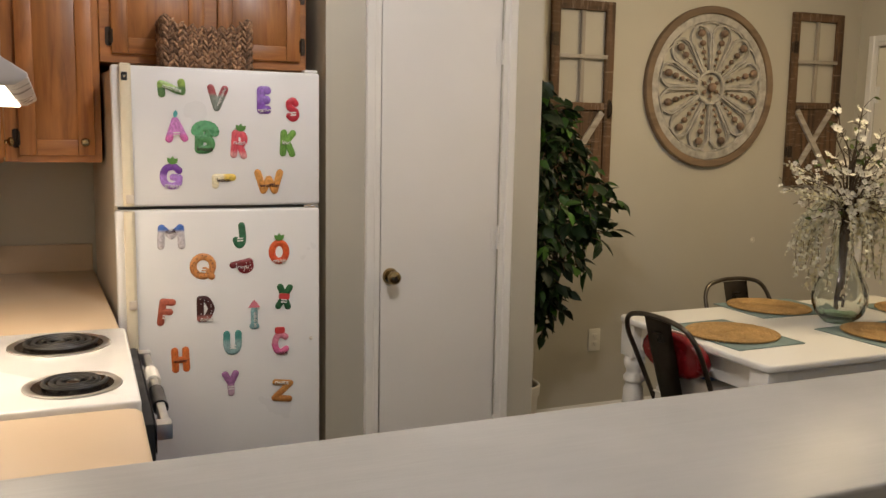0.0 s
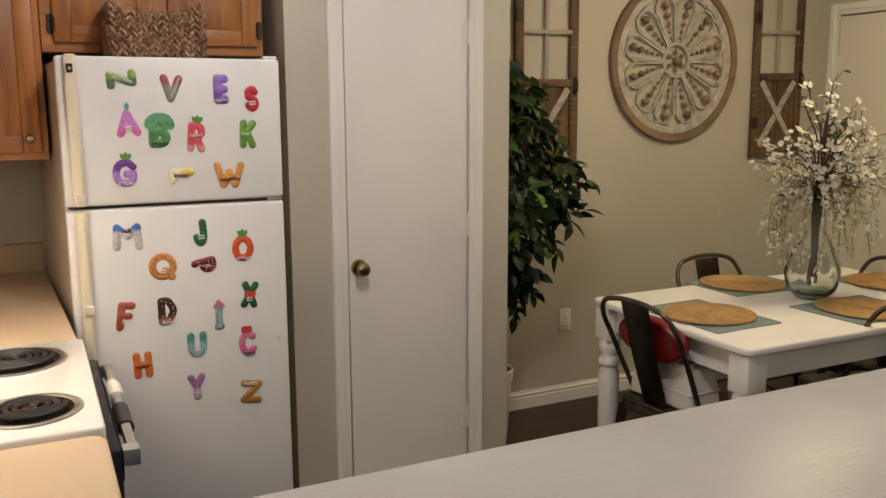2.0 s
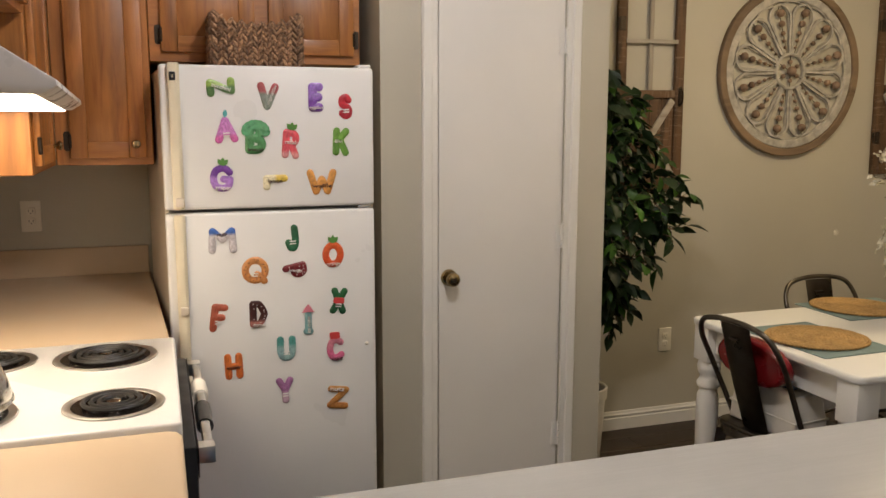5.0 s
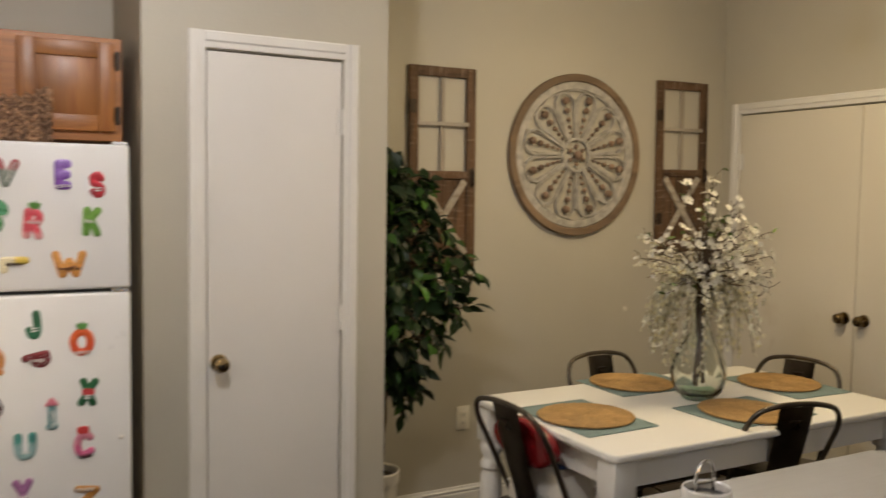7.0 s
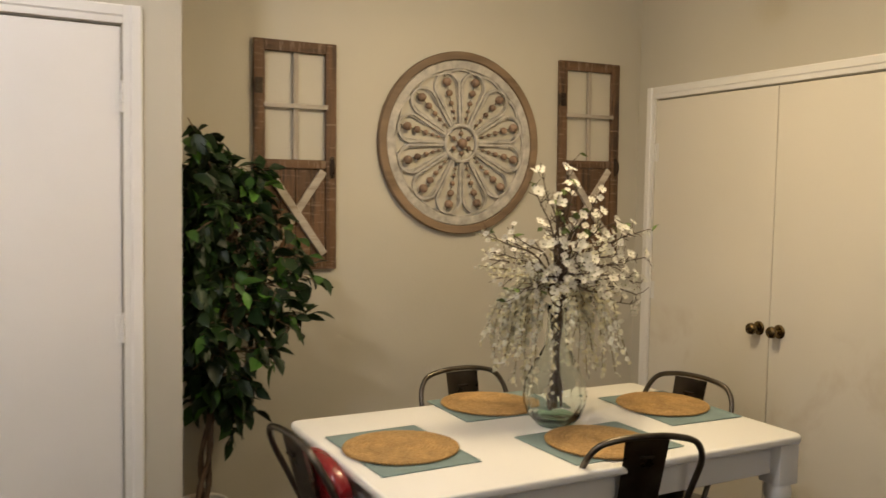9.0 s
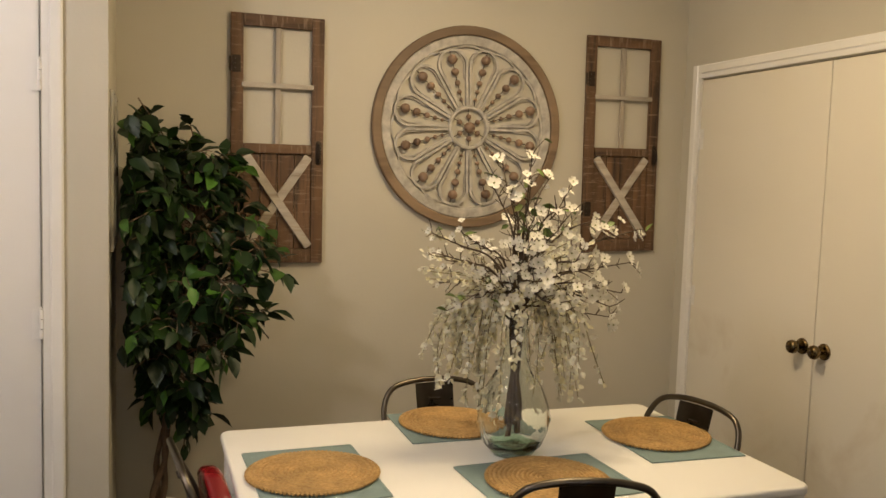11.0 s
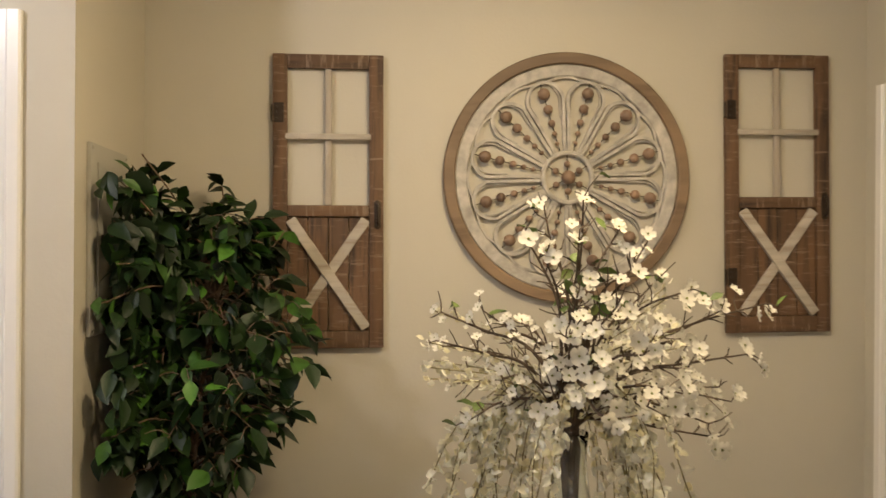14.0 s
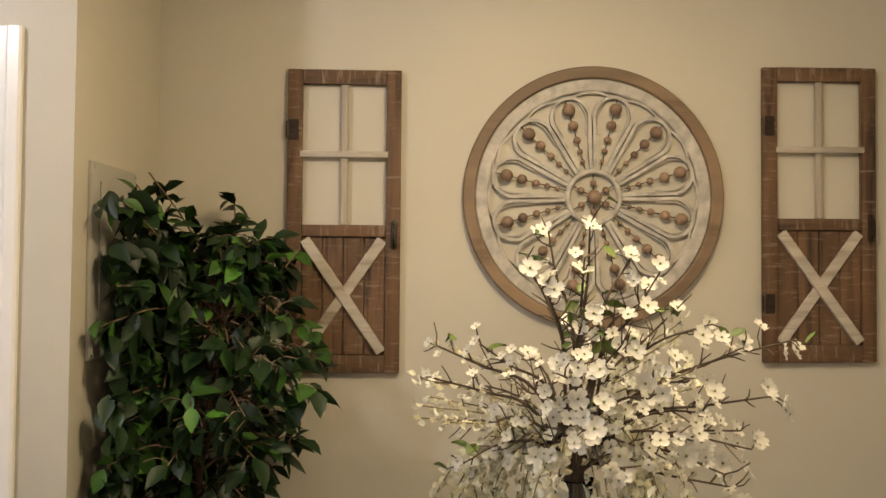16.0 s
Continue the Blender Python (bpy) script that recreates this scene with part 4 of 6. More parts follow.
for ch, lx, lz, lw, lh, turn, lo, hi, split, word in MAG:
    g = thing("letter_magnet", "%s letter %s food magnet on the refrigerator door" % (COLOURS[ch], ch), "magnet", pose(FX0 + lx, FY - 0.0005, lz, 0, turn, 0), "letter magnets")
    part("letter", stroke_letter(ch, lw, lh, 0.0142 if ch in "EB" else 0.0116), two_tone("print_" + ch, lo, hi, split), g)
    dark = ch in "WCHBKLNM"
    if word:
        spot = {"N": (0, 0.0, 0.055), "E": (0, -0.034, 0.042), "B": (0, -0.034, 0.045), "R": (0, 0.006, 0.036), "K": (-0.008, 0.002, 0.022), "G": (0.004, -0.033, 0.045), "L": (-0.004, -0.002, 0.04),
                "W": (0, -0.012, 0.060), "M": (0, 0.020, 0.03), "O": (0, -0.033, 0.042), "P": (0.0, 0.0, 0.04), "D": (0.004, -0.035, 0.04), "C": (0.004, -0.032, 0.036), "H": (0, -0.003, 0.042), "Z": (-0.006, 0.030, 0.044), "V": (0.0125, 0.004, 0.060), "I": (0, -0.012, 0.050)}[ch]
        tilt = {"L": -90, "P": -72, "N": 20, "V": -70, "I": -90}.get(ch, 0)
        part("word", lettering(word, spot[2] * 1.08, 0.013, 0.0012, 0.012), INKD if dark and ch not in "NK" else INKW, g, "printed word " + word, pose(spot[0], -0.0062, spot[1], 0, tilt, 0), 0)
    else:
        bm = B()
        for i in range(2):
            box(bm, -0.010, 0.010, -0.0064, -0.0058, -0.012 - 0.008 * i, -0.008 - 0.008 * i)
        part("print_bars", bm, INKW, g, "small unreadable print")
    if ch in "OGRAB":
        bm = B()
        top = lh / 2
        if ch == "B":
            for i in range(9):
                a = math.pi * i / 8
                lathe(bm, [(0, -0.0052), (0.015, -0.005), (0.015, -0.0005), (0, -0.0004)], 12, m=pose(0.030 * math.cos(a), 0, top - 0.028 + 0.022 * math.sin(a), 90, 0, 0) @ Matrix.Scale(-1, 4, (0, 0, 1)))
            part("floret", bm, plain("printed_floret", (0.10, 0.34, 0.16), 0.3, var=0.4, scale=60), g, "broccoli floret top")
        else:
            for a in (-38, 0, 38) if ch != "A" else (10,):
                u = [(0.007 * math.sin(math.pi * i / 6), 0.026 * i / 6) for i in range(7)] + [(-0.007 * math.sin(math.pi * i / 6), 0.026 * i / 6) for i in range(5, 0, -1)]
                ca, sa = math.cos(radians(a)), math.sin(radians(a))
                prism(bm, [(x * ca + z * sa, top - 0.004 - x * sa + z * ca) for x, z in u], "y", -0.005 - 0.0004 * abs(a) / 38, -0.0006)
            part("leaf", bm, TEALP if ch == "A" else LEAFP, g, "printed leaf")
    if ch in "DPQ":
        bm = B()
        rg = random.Random(ord(ch))
        ring_pts = [(0.5 * (lw - 0.023) * math.cos(q * 0.45), 0.5 * (lh - 0.023) * math.sin(q * 0.45)) for q in range(14)] if ch == "Q" else []
        for line in STROKES[ch] if ch != "Q" else []:
            for (ax, az), (bx, bz) in zip(line, line[1:]):
                ring_pts += [((ax + (bx - ax) * q) * (lw - 0.023), (az + (bz - az) * q) * (lh - 0.023)) for q in (0.2, 0.7)]
        for px, pz in ring_pts:
            px, pz = px + rg.uniform(-0.005, 0.005), pz + rg.uniform(-0.005, 0.005)
            box(bm, px - 0.0017, px + 0.0017, -0.0066, -0.0040, pz - 0.0012, pz + 0.0012)
        tagged(part("sprinkles", bm, INKD if ch == "Q" else INKW, g, "brown sprinkles" if ch == "Q" else "white sprinkles"), kind="stuff")
    if ch == "I":
        part("topping", prism(B(), [(-0.020, 0.030), (0.020, 0.030), (0.008, 0.048), (0, 0.056), (-0.008, 0.048)], "y", -0.0056, -0.0006), PINKP, g, "pink topping")
    if ch == "C":
        part("topping", prism(B(), rounded(-0.020, 0.014, 0.036, 0.058, 0.006, 3), "y", -0.0062, -0.0006), REDT, g, "red topping")
    if ch == "X":
        part("band", prism(B(), rounded(-0.018, 0.018, -0.008, 0.012, 0.006, 3), "y", -0.0062, -0.0006), REDT, g, "red middle band")

# braided basket on the refrigerator
b = thing("basket", "chunky braided brown seagrass basket on top of the refrigerator", "basket", (0.757, 3.20, FZ + 0.001))
BW, BD, BH = 0.139, 0.085, 0.162
bm = B()


def top_edge(u):
    return BH - 0.030 * (1 - abs(u) ** 2.2)


rng = random.Random(5)
for face in range(4):
    half, off = (BW, BD) if face % 2 == 0 else (BD, BW)
    cols = 9 if face % 2 == 0 else 5
    rot = Matrix.Rotation(face * math.pi / 2, 4, "Z")
    for i in range(cols):
        u = (i + 0.5) / cols * 2 - 1
        rows = 7
        for j in range(rows):
            z = (j + 0.5) / rows * (top_edge(u) if face % 2 == 0 else BH)
            for sgn in (-1, 1):
                c = Vector((u * half + sgn * half / cols * 0.48, -off, z))
                m = rot @ Matrix.Translation(c) @ Euler((0, radians(sgn * (33 + rng.uniform(-5, 5))), 0)).to_matrix().to_4x4() @ Matrix.Diagonal((0.0078 + rng.uniform(0, 0.0010), 0.0125, 0.0192 + rng.uniform(0, 0.003), 1))
                lathe(bm, [(0, -1), (0.75, -0.55), (1, 0.1), (0.7, 0.65), (0, 1)], 8, m=m)
part("weave", bm, SEAG, b)
part("inner_wall", prism(prism(B(), rounded(-BW + 0.004, BW - 0.004, -BD + 0.004, -BD + 0.009, 0.002, 2), "z", 0.001, BH - 0.034), rounded(-BW + 0.004, BW - 0.004, BD - 0.009, BD - 0.004, 0.002, 2), "z", 0.001, BH - 0.034), SEAG, b)
part("bottom", box(B(), -BW, BW, -BD, BD, 0.0, 0.006), SEAG, b)
for sx in (-1, 1):
    part("corner_ear", tube(B(), curve([(sx * (BW - 0.03), -BD, BH - 0.022), (sx * (BW - 0.008), -BD, BH + 0.002), (sx * BW, -BD + 0.02, BH - 0.006)], 4), 0.007, 7), SEAG, b)

# cup on the bar
u = thing("cup", "small white cup on the bar holding a chrome loop", "cup", (1.572, 1.074, 1.0645))
u.scale = (0.92, 0.92, 0.90)
part("body", lathe(B(), [(0, 0.0), (0.031, 0.0), (0.035, 0.004), (0.036, 0.098), (0.034, 0.100), (0.032, 0.098), (0.031, 0.006), (0, 0.006)], 28), ENAMEL, u)
# black disc under the rim stands for the shade inside the cup
part("contents", lathe(B(), [(0, 0.088), (0.0312, 0.087), (0.0312, 0.080), (0, 0.080)], 20), BLACK, u)
part("wire_loop", tube(B(), curve([(-0.017, 0.004, 0.087), (-0.018, 0.004, 0.115), (-0.010, 0.004, 0.134), (0.004, 0.004, 0.138), (0.016, 0.004, 0.126), (0.019, 0.004, 0.087)], 6), 0.0028, 8), CHROME, u, "chrome wire loop")
part("wire_bar", tube(B(), [(-0.0178, 0.004, 0.106), (0.0186, 0.004, 0.104)], 0.0022, 8), CHROME, u)

# ---- dining: table ----
TX0, TX1, TY0, TY1, TZ = 2.374, 3.834, 2.208, 3.052, 0.762
TW, TD = TX1 - TX0, TY1 - TY0
t = thing("dining_table", "white painted farmhouse dining table with turned legs", "table", ((TX0 + TX1) / 2, (TY0 + TY1) / 2, 0))
part("tabletop", prism(B(), rounded(-TW / 2, TW / 2, -TD / 2, TD / 2, 0.035, 8), "z", TZ - 0.028, TZ, 0.009, 3), TABLEP, t)
for s in (-1, 1):
    part("apron", box(B(), -TW / 2 + 0.10, TW / 2 - 0.10, s * (TD / 2 - 0.060) - 0.011, s * (TD / 2 - 0.060) + 0.011, TZ - 0.128, TZ - 0.029, 0.002, 1), TABLEP, t)
    part("apron", box(B(), s * (TW / 2 - 0.060) - 0.011, s * (TW / 2 - 0.060) + 0.011, -TD / 2 + 0.10, TD / 2 - 0.10, TZ - 0.128, TZ - 0.029, 0.002, 1), TABLEP, t)
LEGP = [(0.0, 0.0), (0.020, 0.0), (0.026, 0.02), (0.022, 0.045), (0.027, 0.06), (0.034, 0.11), (0.040, 0.25), (0.043, 0.40), (0.041, 0.46), (0.034, 0.475), (0.034, 0.485), (0.043, 0.495),
        (0.044, 0.51), (0.034, 0.525), (0.032, 0.535), (0.042, 0.555), (0.045, 0.575), (0.040, 0.592), (0.036, 0.60)]
for sx in (-1, 1):
    for sy in (-1, 1):
        bm = lathe(B(), LEGP, 28, (sx * (TW / 2 - 0.056), sy * (TD / 2 - 0.056), 0))
        x, y = sx * (TW / 2 - 0.056), sy * (TD / 2 - 0.056)
        box(bm, x - 0.043, x + 0.043, y - 0.043, y + 0.043, 0.598, TZ - 0.0285, 0.004)
        part("leg", bm, TABLEP, t)


# ---- chairs: pressed steel with a bent tube back ----
def chair(m, label):
    """Local: front towards +y, origin on the floor under the seat."""
    c = thing("dining_chair", label, "chair", m, "chairs round the table")
    part("seat", prism(B(), rounded(-0.178, 0.178, -0.17, 0.18, 0.055, 6), "z", 0.432, 0.450, 0.006, 3), GUN, c)
    part("seat_skirt", prism(B(), rounded(-0.174, 0.174, -0.166, 0.176, 0.052, 6), "z", 0.400, 0.4315, 0.003), GUN, c)
    for sx in (-1, 1):
        for sy in (-1, 1):
            x, y = sx * 0.152, sy * 0.148
            part("leg", tube(B(), [(x, y, 0.415), (x + sx * 0.022, y + sy * 0.025, 0.20), (x + sx * 0.042, y + sy * 0.045, 0.004)], [0.027, 0.021, 0.015], 4), GUN, c)
    part("cross_brace", tube(B(), curve([(-0.165, -0.16, 0.24), (-0.05, -0.05, 0.33), (0.05, 0.05, 0.33), (0.165, 0.16, 0.24)], 5), 0.006, 6), GUN, c)
    part("cross_brace", tube(B(), curve([(0.165, -0.16, 0.24), (0.05, -0.05, 0.342), (-0.05, 0.05, 0.342), (-0.165, 0.16, 0.24)], 5), 0.006, 6), GUN, c)
    half = [(0.168, -0.078, 0.44), (0.173, -0.126, 0.54), (0.182, -0.188, 0.67), (0.183, -0.236, 0.765), (0.150, -0.262, 0.826), (0.080, -0.270, 0.848)]
    pts = curve([(-x, y, z) for x, y, z in half] + [(0, -0.272, 0.853)] + half[::-1], 6)
    part("back_hoop", tube(B(), pts, 0.0095, 10), GUN, c, "bent steel tube hoop")
    bm = B()
    rows = []
    for i in range(9):
        f = i / 8
        w, y, z = 0.060 + 0.008 * f, -0.146 - 0.124 * f - 0.006 * math.sin(math.pi * f), 0.446 + 0.396 * f
        rows.append([bm.verts.new((x * w, y + 0.010 * (abs(x) ** 2), z)) for x in (-1, -0.85, 0, 0.85, 1)])
    for a, b in zip(rows, rows[1:]):
        for i in range(4):
            bm.faces.new((a[i], a[i + 1], b[i + 1], b[i]))
    bmesh.ops.solidify(bm, geom=list(bm.faces), thickness=0.003)
    s = part("splat", bm, GUN, c, "dark steel back splat")
    part("splat_slot", prism(B(), rounded(-0.022, 0.022, 0.786, 0.793, 0.003, 3), "y", -0.2635, -0.244), DARKM, s)
    return c


chair(pose(3.205, 2.425, 0, 0, 0, -15), "dark gunmetal steel chair pushed under the table front")
chair(pose(3.098, 2.920, 0, 0, 0, 180), "dark gunmetal steel chair at the wall side")
chair(pose(3.580, 2.660, 0, 0, 0, 104), "dark gunmetal steel chair at the closet end")
chair(pose(2.500, 2.640, 0, 0, 0, -85), "dark gunmetal steel chair holding a child booster seat")

b = thing("booster_seat", "white and red plastic child booster seat on a chair", "booster seat", pose(2.500, 2.640, 0.451, 0, 0, -85))
bm = B()
prism(bm, [(-0.158, 0.0), (0.158, 0.0), (0.150, 0.07), (0.126, 0.150), (0.10, 0.165), (-0.10, 0.165), (-0.126, 0.150), (-0.150, 0.07)], "y", -0.120, 0.030, 0.014, 3)
box(bm, -0.154, 0.154, -0.123, 0.033, 0.064, 0.071, 0.003)
box(bm, -0.110, 0.110, 0.028, 0.150, 0.08, 0.165, 0.010)
part("base", bm, PLASTW, b)
for x in (0.122, -0.154):
    part("side_panel", prism(B(), rounded(0.104, 0.225, 0.004, 0.185, 0.016, 3), "x", x, x + 0.032, 0.008), PLASTW, b)
for i in range(3):
    part("peg_hole", lathe(B(), [(0, 0), (0.009, 0.0), (0.009, 0.004), (0, 0.004)], 12, m=pose(0.1515, 0.134 + i * 0.030, 0.158, 0, 90, 0)), BLACK, b)
part("seat_pad", box(B(), -0.10, 0.10, -0.09, 0.145, 0.1655, 0.180, 0.006, 3), BLUEP, b, "blue seat pad")
bm = B()
prism(bm, [(0.160 * math.cos(k * math.pi / 9) * (1 if abs(math.sin(k * math.pi / 9)) < 0.9 else 0.9), 0.248 + (0.090 if k < 9 else 0.082) * math.sin(k * math.pi / 9)) for k in range(18)], "y", -0.176, -0.122, 0.016, 3)
for vv in bm.verts:
    vv.co.y -= (vv.co.z - 0.168) * 0.18
part("backrest", bm, REDP, b, "glossy dark red backrest")
part("handle_slot", prism(B(), rounded(-0.022, 0.022, 0.182, 0.191, 0.004, 3), "y", -0.1775, -0.1690), PLASTW, b)
part("strap", tube(B(), curve([(-0.155, -0.10, 0.002), (-0.165, 0.0, 0.02), (-0.155, 0.11, 0.002)], 5), 0.009, 6, flat=0.3), BLACK, b, "black strap")
part("strap", tube(B(), curve([(0.155, -0.10, 0.002), (0.165, 0.0, 0.02), (0.158, 0.11, 0.002)], 5), 0.009, 6, flat=0.3), BLACK, b, "black strap")
part("strap", tube(B(), curve([(-0.02, -0.1275, 0.15), (-0.024, -0.135, 0.09), (-0.01, -0.137, 0.045), (-0.03, -0.130, 0.012)], 5), 0.008, 6, flat=0.3), GREYM, b, "grey back strap")
part("side_arch", prism(B(), [(0.150, 0.006), (0.176, 0.006), (0.176, 0.028), (0.170, 0.038), (0.156, 0.038), (0.150, 0.028)], "x", 0.1530, 0.1552), BLACK, b)
part("buckle", prism(B(), rounded(-0.018, 0.018, 0.02, 0.07, 0.006, 3), "y", -0.133, -0.1245, 0.003), GREYM, b)

# ---- placemats ----
CH = B()
for i in range(13):
    r = 0.006 + 0.0124 * i
    n = 14 + 3 * i
    tube(CH, [(r * (1.04 + 0.012 * math.sin(6.28 * 3 * k / n)) * math.cos(2 * math.pi * k / n), r * (0.97 + 0.010 * math.sin(6.28 * 2 * k / n + 1)) * math.sin(2 * math.pi * k / n), 0.0062 + 0.0010 * math.sin(9 * k + i)) for k in range(n)], 0.0067 + (0.0008 if i % 2 else 0), 6, True, 0.85)
CHM = finish(CH, "coil_disc", JUTE, 60)
CRM = B()
rng = random.Random(8)
for k in range(96):
    a = 2 * math.pi * k / 96
    m = Matrix.Translation((0.1695 * math.cos(a), 0.160 * math.sin(a), 0.006)) @ Matrix.Rotation(a + 0.6, 4, "Z") @ Matrix.Diagonal((0.0075, 0.0042, 0.0052, 1))
    lathe(CRM, [(0, -1), (0.8, -0.5), (1, 0), (0.8, 0.5), (0, 1)], 6, m=m)
CRM = finish(CRM, "rim_braid", JUTE, 60)
for k, (mx, my, turn) in enumerate(((2.575, 2.611, 90), (3.668, 2.668, 90), (3.162, 2.424, 0), (3.112, 2.939, 0))):
    m = thing("placemat", "dusty teal cloth placemat flat on the table", "placemat", pose(mx, my, TZ, 0, 0, turn + (1.5, -2, 2, -1)[k]), "placemats")
    part("cloth", prism(B(), rounded(-0.208, 0.208, -0.156, 0.156, 0.004, 2), "z", 0.0004, 0.0030, 0.0010, 1), TEAL, m)
    bm = B()
    for sx in (-1, 1):
        box(bm, sx * 0.2035 - 0.004, sx * 0.2035 + 0.004, -0.153, 0.153, 0.0030, 0.0040)
        box(bm, -0.199, 0.199, sx * 0.1515 - 0.004, sx * 0.1515 + 0.004, 0.0030, 0.0040)
    part("hem", bm, TEAL, m)
    c = thing("charger", "round braided natural jute charger on a placemat", "charger", pose(mx + (0.0, -0.004, -0.010, -0.028)[k], my + (-0.006, 0.022, -0.018, 0.012)[k], TZ + 0.0041, 0, 0, 40 * k), "chargers")
    part("coil_disc", CHM, None, c)
    part("rim_braid", CRM, None, c)

# ---- vase and blossom ----
VX, VY = 3.156, 2.648
v = thing("vase", "clear green-tinted glass bottle vase on the table", "vase", (VX, VY, TZ + 0.0006))
OUT = [(0.030, 0.004), (0.048, 0.0), (0.062, 0.006), (0.088, 0.035), (0.103, 0.075), (0.106, 0.105), (0.100, 0.145), (0.082, 0.190), (0.058, 0.232), (0.040, 0.270), (0.033, 0.318), (0.031, 0.368), (0.035, 0.398)]
INN = [(max(r - 0.0032, 0.0), z) for r, z in reversed(OUT[3:])] + [(0.055, 0.018), (0.030, 0.014), (0.0, 0.013)]
bm = lathe(B(), [(0, 0.005)] + OUT + [(0.0335, 0.400)] + INN, 48)
for vv in bm.verts:
    rr, aa = math.hypot(vv.co.x, vv.co.y), math.atan2(vv.co.y, vv.co.x)
    k = 1 + 0.022 * math.sin(7 * aa + 14 * vv.co.z + 380 * rr) * min(1, max(0, vv.co.z / 0.03)) * min(1, max(0, (0.34 - vv.co.z) / 0.1))
    vv.co.x, vv.co.y = vv.co.x * k, vv.co.y * k
body = part("bottle", bm, VASE, v, smooth=80)
body.visible_shadow = False
part("foot_ring", lathe(B(), [(0.047, 0.0012), (0.056, 0.0), (0.058, 0.004), (0.050, 0.006)], 40), VASEG, v, "thick green glass foot")
part("base_glass", lathe(B(), [(0, 0.0185), (0.045, 0.0185), (0.060, 0.024), (0.072, 0.032), (0.062, 0.0225), (0.046, 0.0150), (0, 0.0148)], 40), VASEG, v, "thick green glass bottom")

fl = thing("flower_arrangement", "artificial white dogwood branches with trailing cream buds", "flowers", (VX, VY, TZ))
rng = random.Random(21)


def rv(a):
    return Vector((rng.uniform(-a, a), rng.uniform(-a, a), rng.uniform(-a, a)))


PB = B()
for k in range(4):
    a = k * math.pi / 2
    rows = []
    for f, w in ((0.06, 0.22), (0.42, 0.95), (0.78, 1.12), (1.0, 0.62)):
        zc = 0.22 * f * f - 0.05
        rows.append([PB.verts.new((f * math.cos(a) - s * w * 0.46 * math.sin(a), f * math.sin(a) + s * w * 0.46 * math.cos(a), zc + (0.12 if s else 0) - (0.14 if f == 1.0 and not s else 0))) for s in (-1, 0, 1)])
    for p, q in zip(rows, rows[1:]):
        for i in range(2):
            PB.faces.new((p[i], p[i + 1], q[i + 1], q[i]))
BLOSSOM = finish(PB, "blossom", PETAL, 80)
HEART = lathe(B(), [(0, 0.0), (0.14, 0.02), (0.12, 0.14), (0, 0.20)], 7)
HEART = finish(HEART, "blossom_eye", plain("blossom_eye", (0.20, 0.22, 0.045), 0.8))
SL = B()
rows = []
for f, w in ((0, 0.02), (0.3, 0.30), (0.6, 0.32), (1.0, 0.0)):
    rows.append([SL.verts.new((s * w, f, 0.10 * abs(s) - 0.25 * f * f)) for s in (-1, 0, 1)])
for p, q in zip(rows, rows[1:]):
    for i in range(2):
        SL.faces.new((p[i], p[i + 1], q[i + 1], q[i]))
bmesh.ops.remove_doubles(SL, verts=SL.verts, dist=1e-5)
SPLEAF = finish(SL, "leaf", SPRIG, 80)


def facing(at, way, spin, size):
    q = Vector(way).to_track_quat("Z", "Y").to_matrix().to_4x4()
    return Matrix.Translation(at) @ q @ Matrix.Rotation(spin, 4, "Z") @ Matrix.Scale(size, 4)


def blossom(at, size, out):
    o = part("blossom", BLOSSOM, None, fl, at=facing(at, (out + rv(0.55)).normalized(), rng.uniform(0, 6), size))
    part("blossom_eye", HEART, None, o)


NECK = Vector((0, 0, 0.405))
# branch tips relative to the vase foot, chosen round the whole bunch
TIPS = [(0.017, -0.02, 0.850), (-0.048, 0.04, 0.845), (0.00, -0.06, 0.790), (-0.088, 0.02, 0.775), (-0.070, -0.08, 0.735), (0.110, 0.06, 0.785), (0.132, -0.02, 0.750), (0.085, -0.10, 0.715), (-0.016, -0.12, 0.680),
        (0.046, -0.14, 0.650), (0.195, 0.06, 0.695), (0.228, -0.02, 0.675), (-0.248, 0.04, 0.628), (-0.168, 0.02, 0.632), (-0.262, -0.03, 0.580), (-0.150, -0.10, 0.520), (-0.225, 0.02, 0.492), (-0.200, -0.06, 0.440), (0.308, 0.02, 0.632),
        (0.410, 0.04, 0.645), (0.338, -0.03, 0.552), (0.322, 0.06, 0.474), (0.285, -0.08, 0.470), (0.220, -0.13, 0.440), (0.270, -0.04, 0.395), (0.192, -0.10, 0.535), (-0.100, -0.14, 0.570), (0.080, -0.18, 0.570), (-0.02, -0.19, 0.520),
        (0.13, 0.17, 0.62), (-0.06, 0.20, 0.60), (0.22, 0.17, 0.53), (-0.16, 0.17, 0.54), (0.03, 0.10, 0.66), (0.11, -0.12, 0.47), (-0.08, -0.10, 0.47), (0.16, -0.16, 0.50), (-0.13, -0.05, 0.46), (0.04, -0.20, 0.46), (0.20, 0.02, 0.46), (0.24, 0.10, 0.56), (-0.05, -0.16, 0.60)]
spots = []
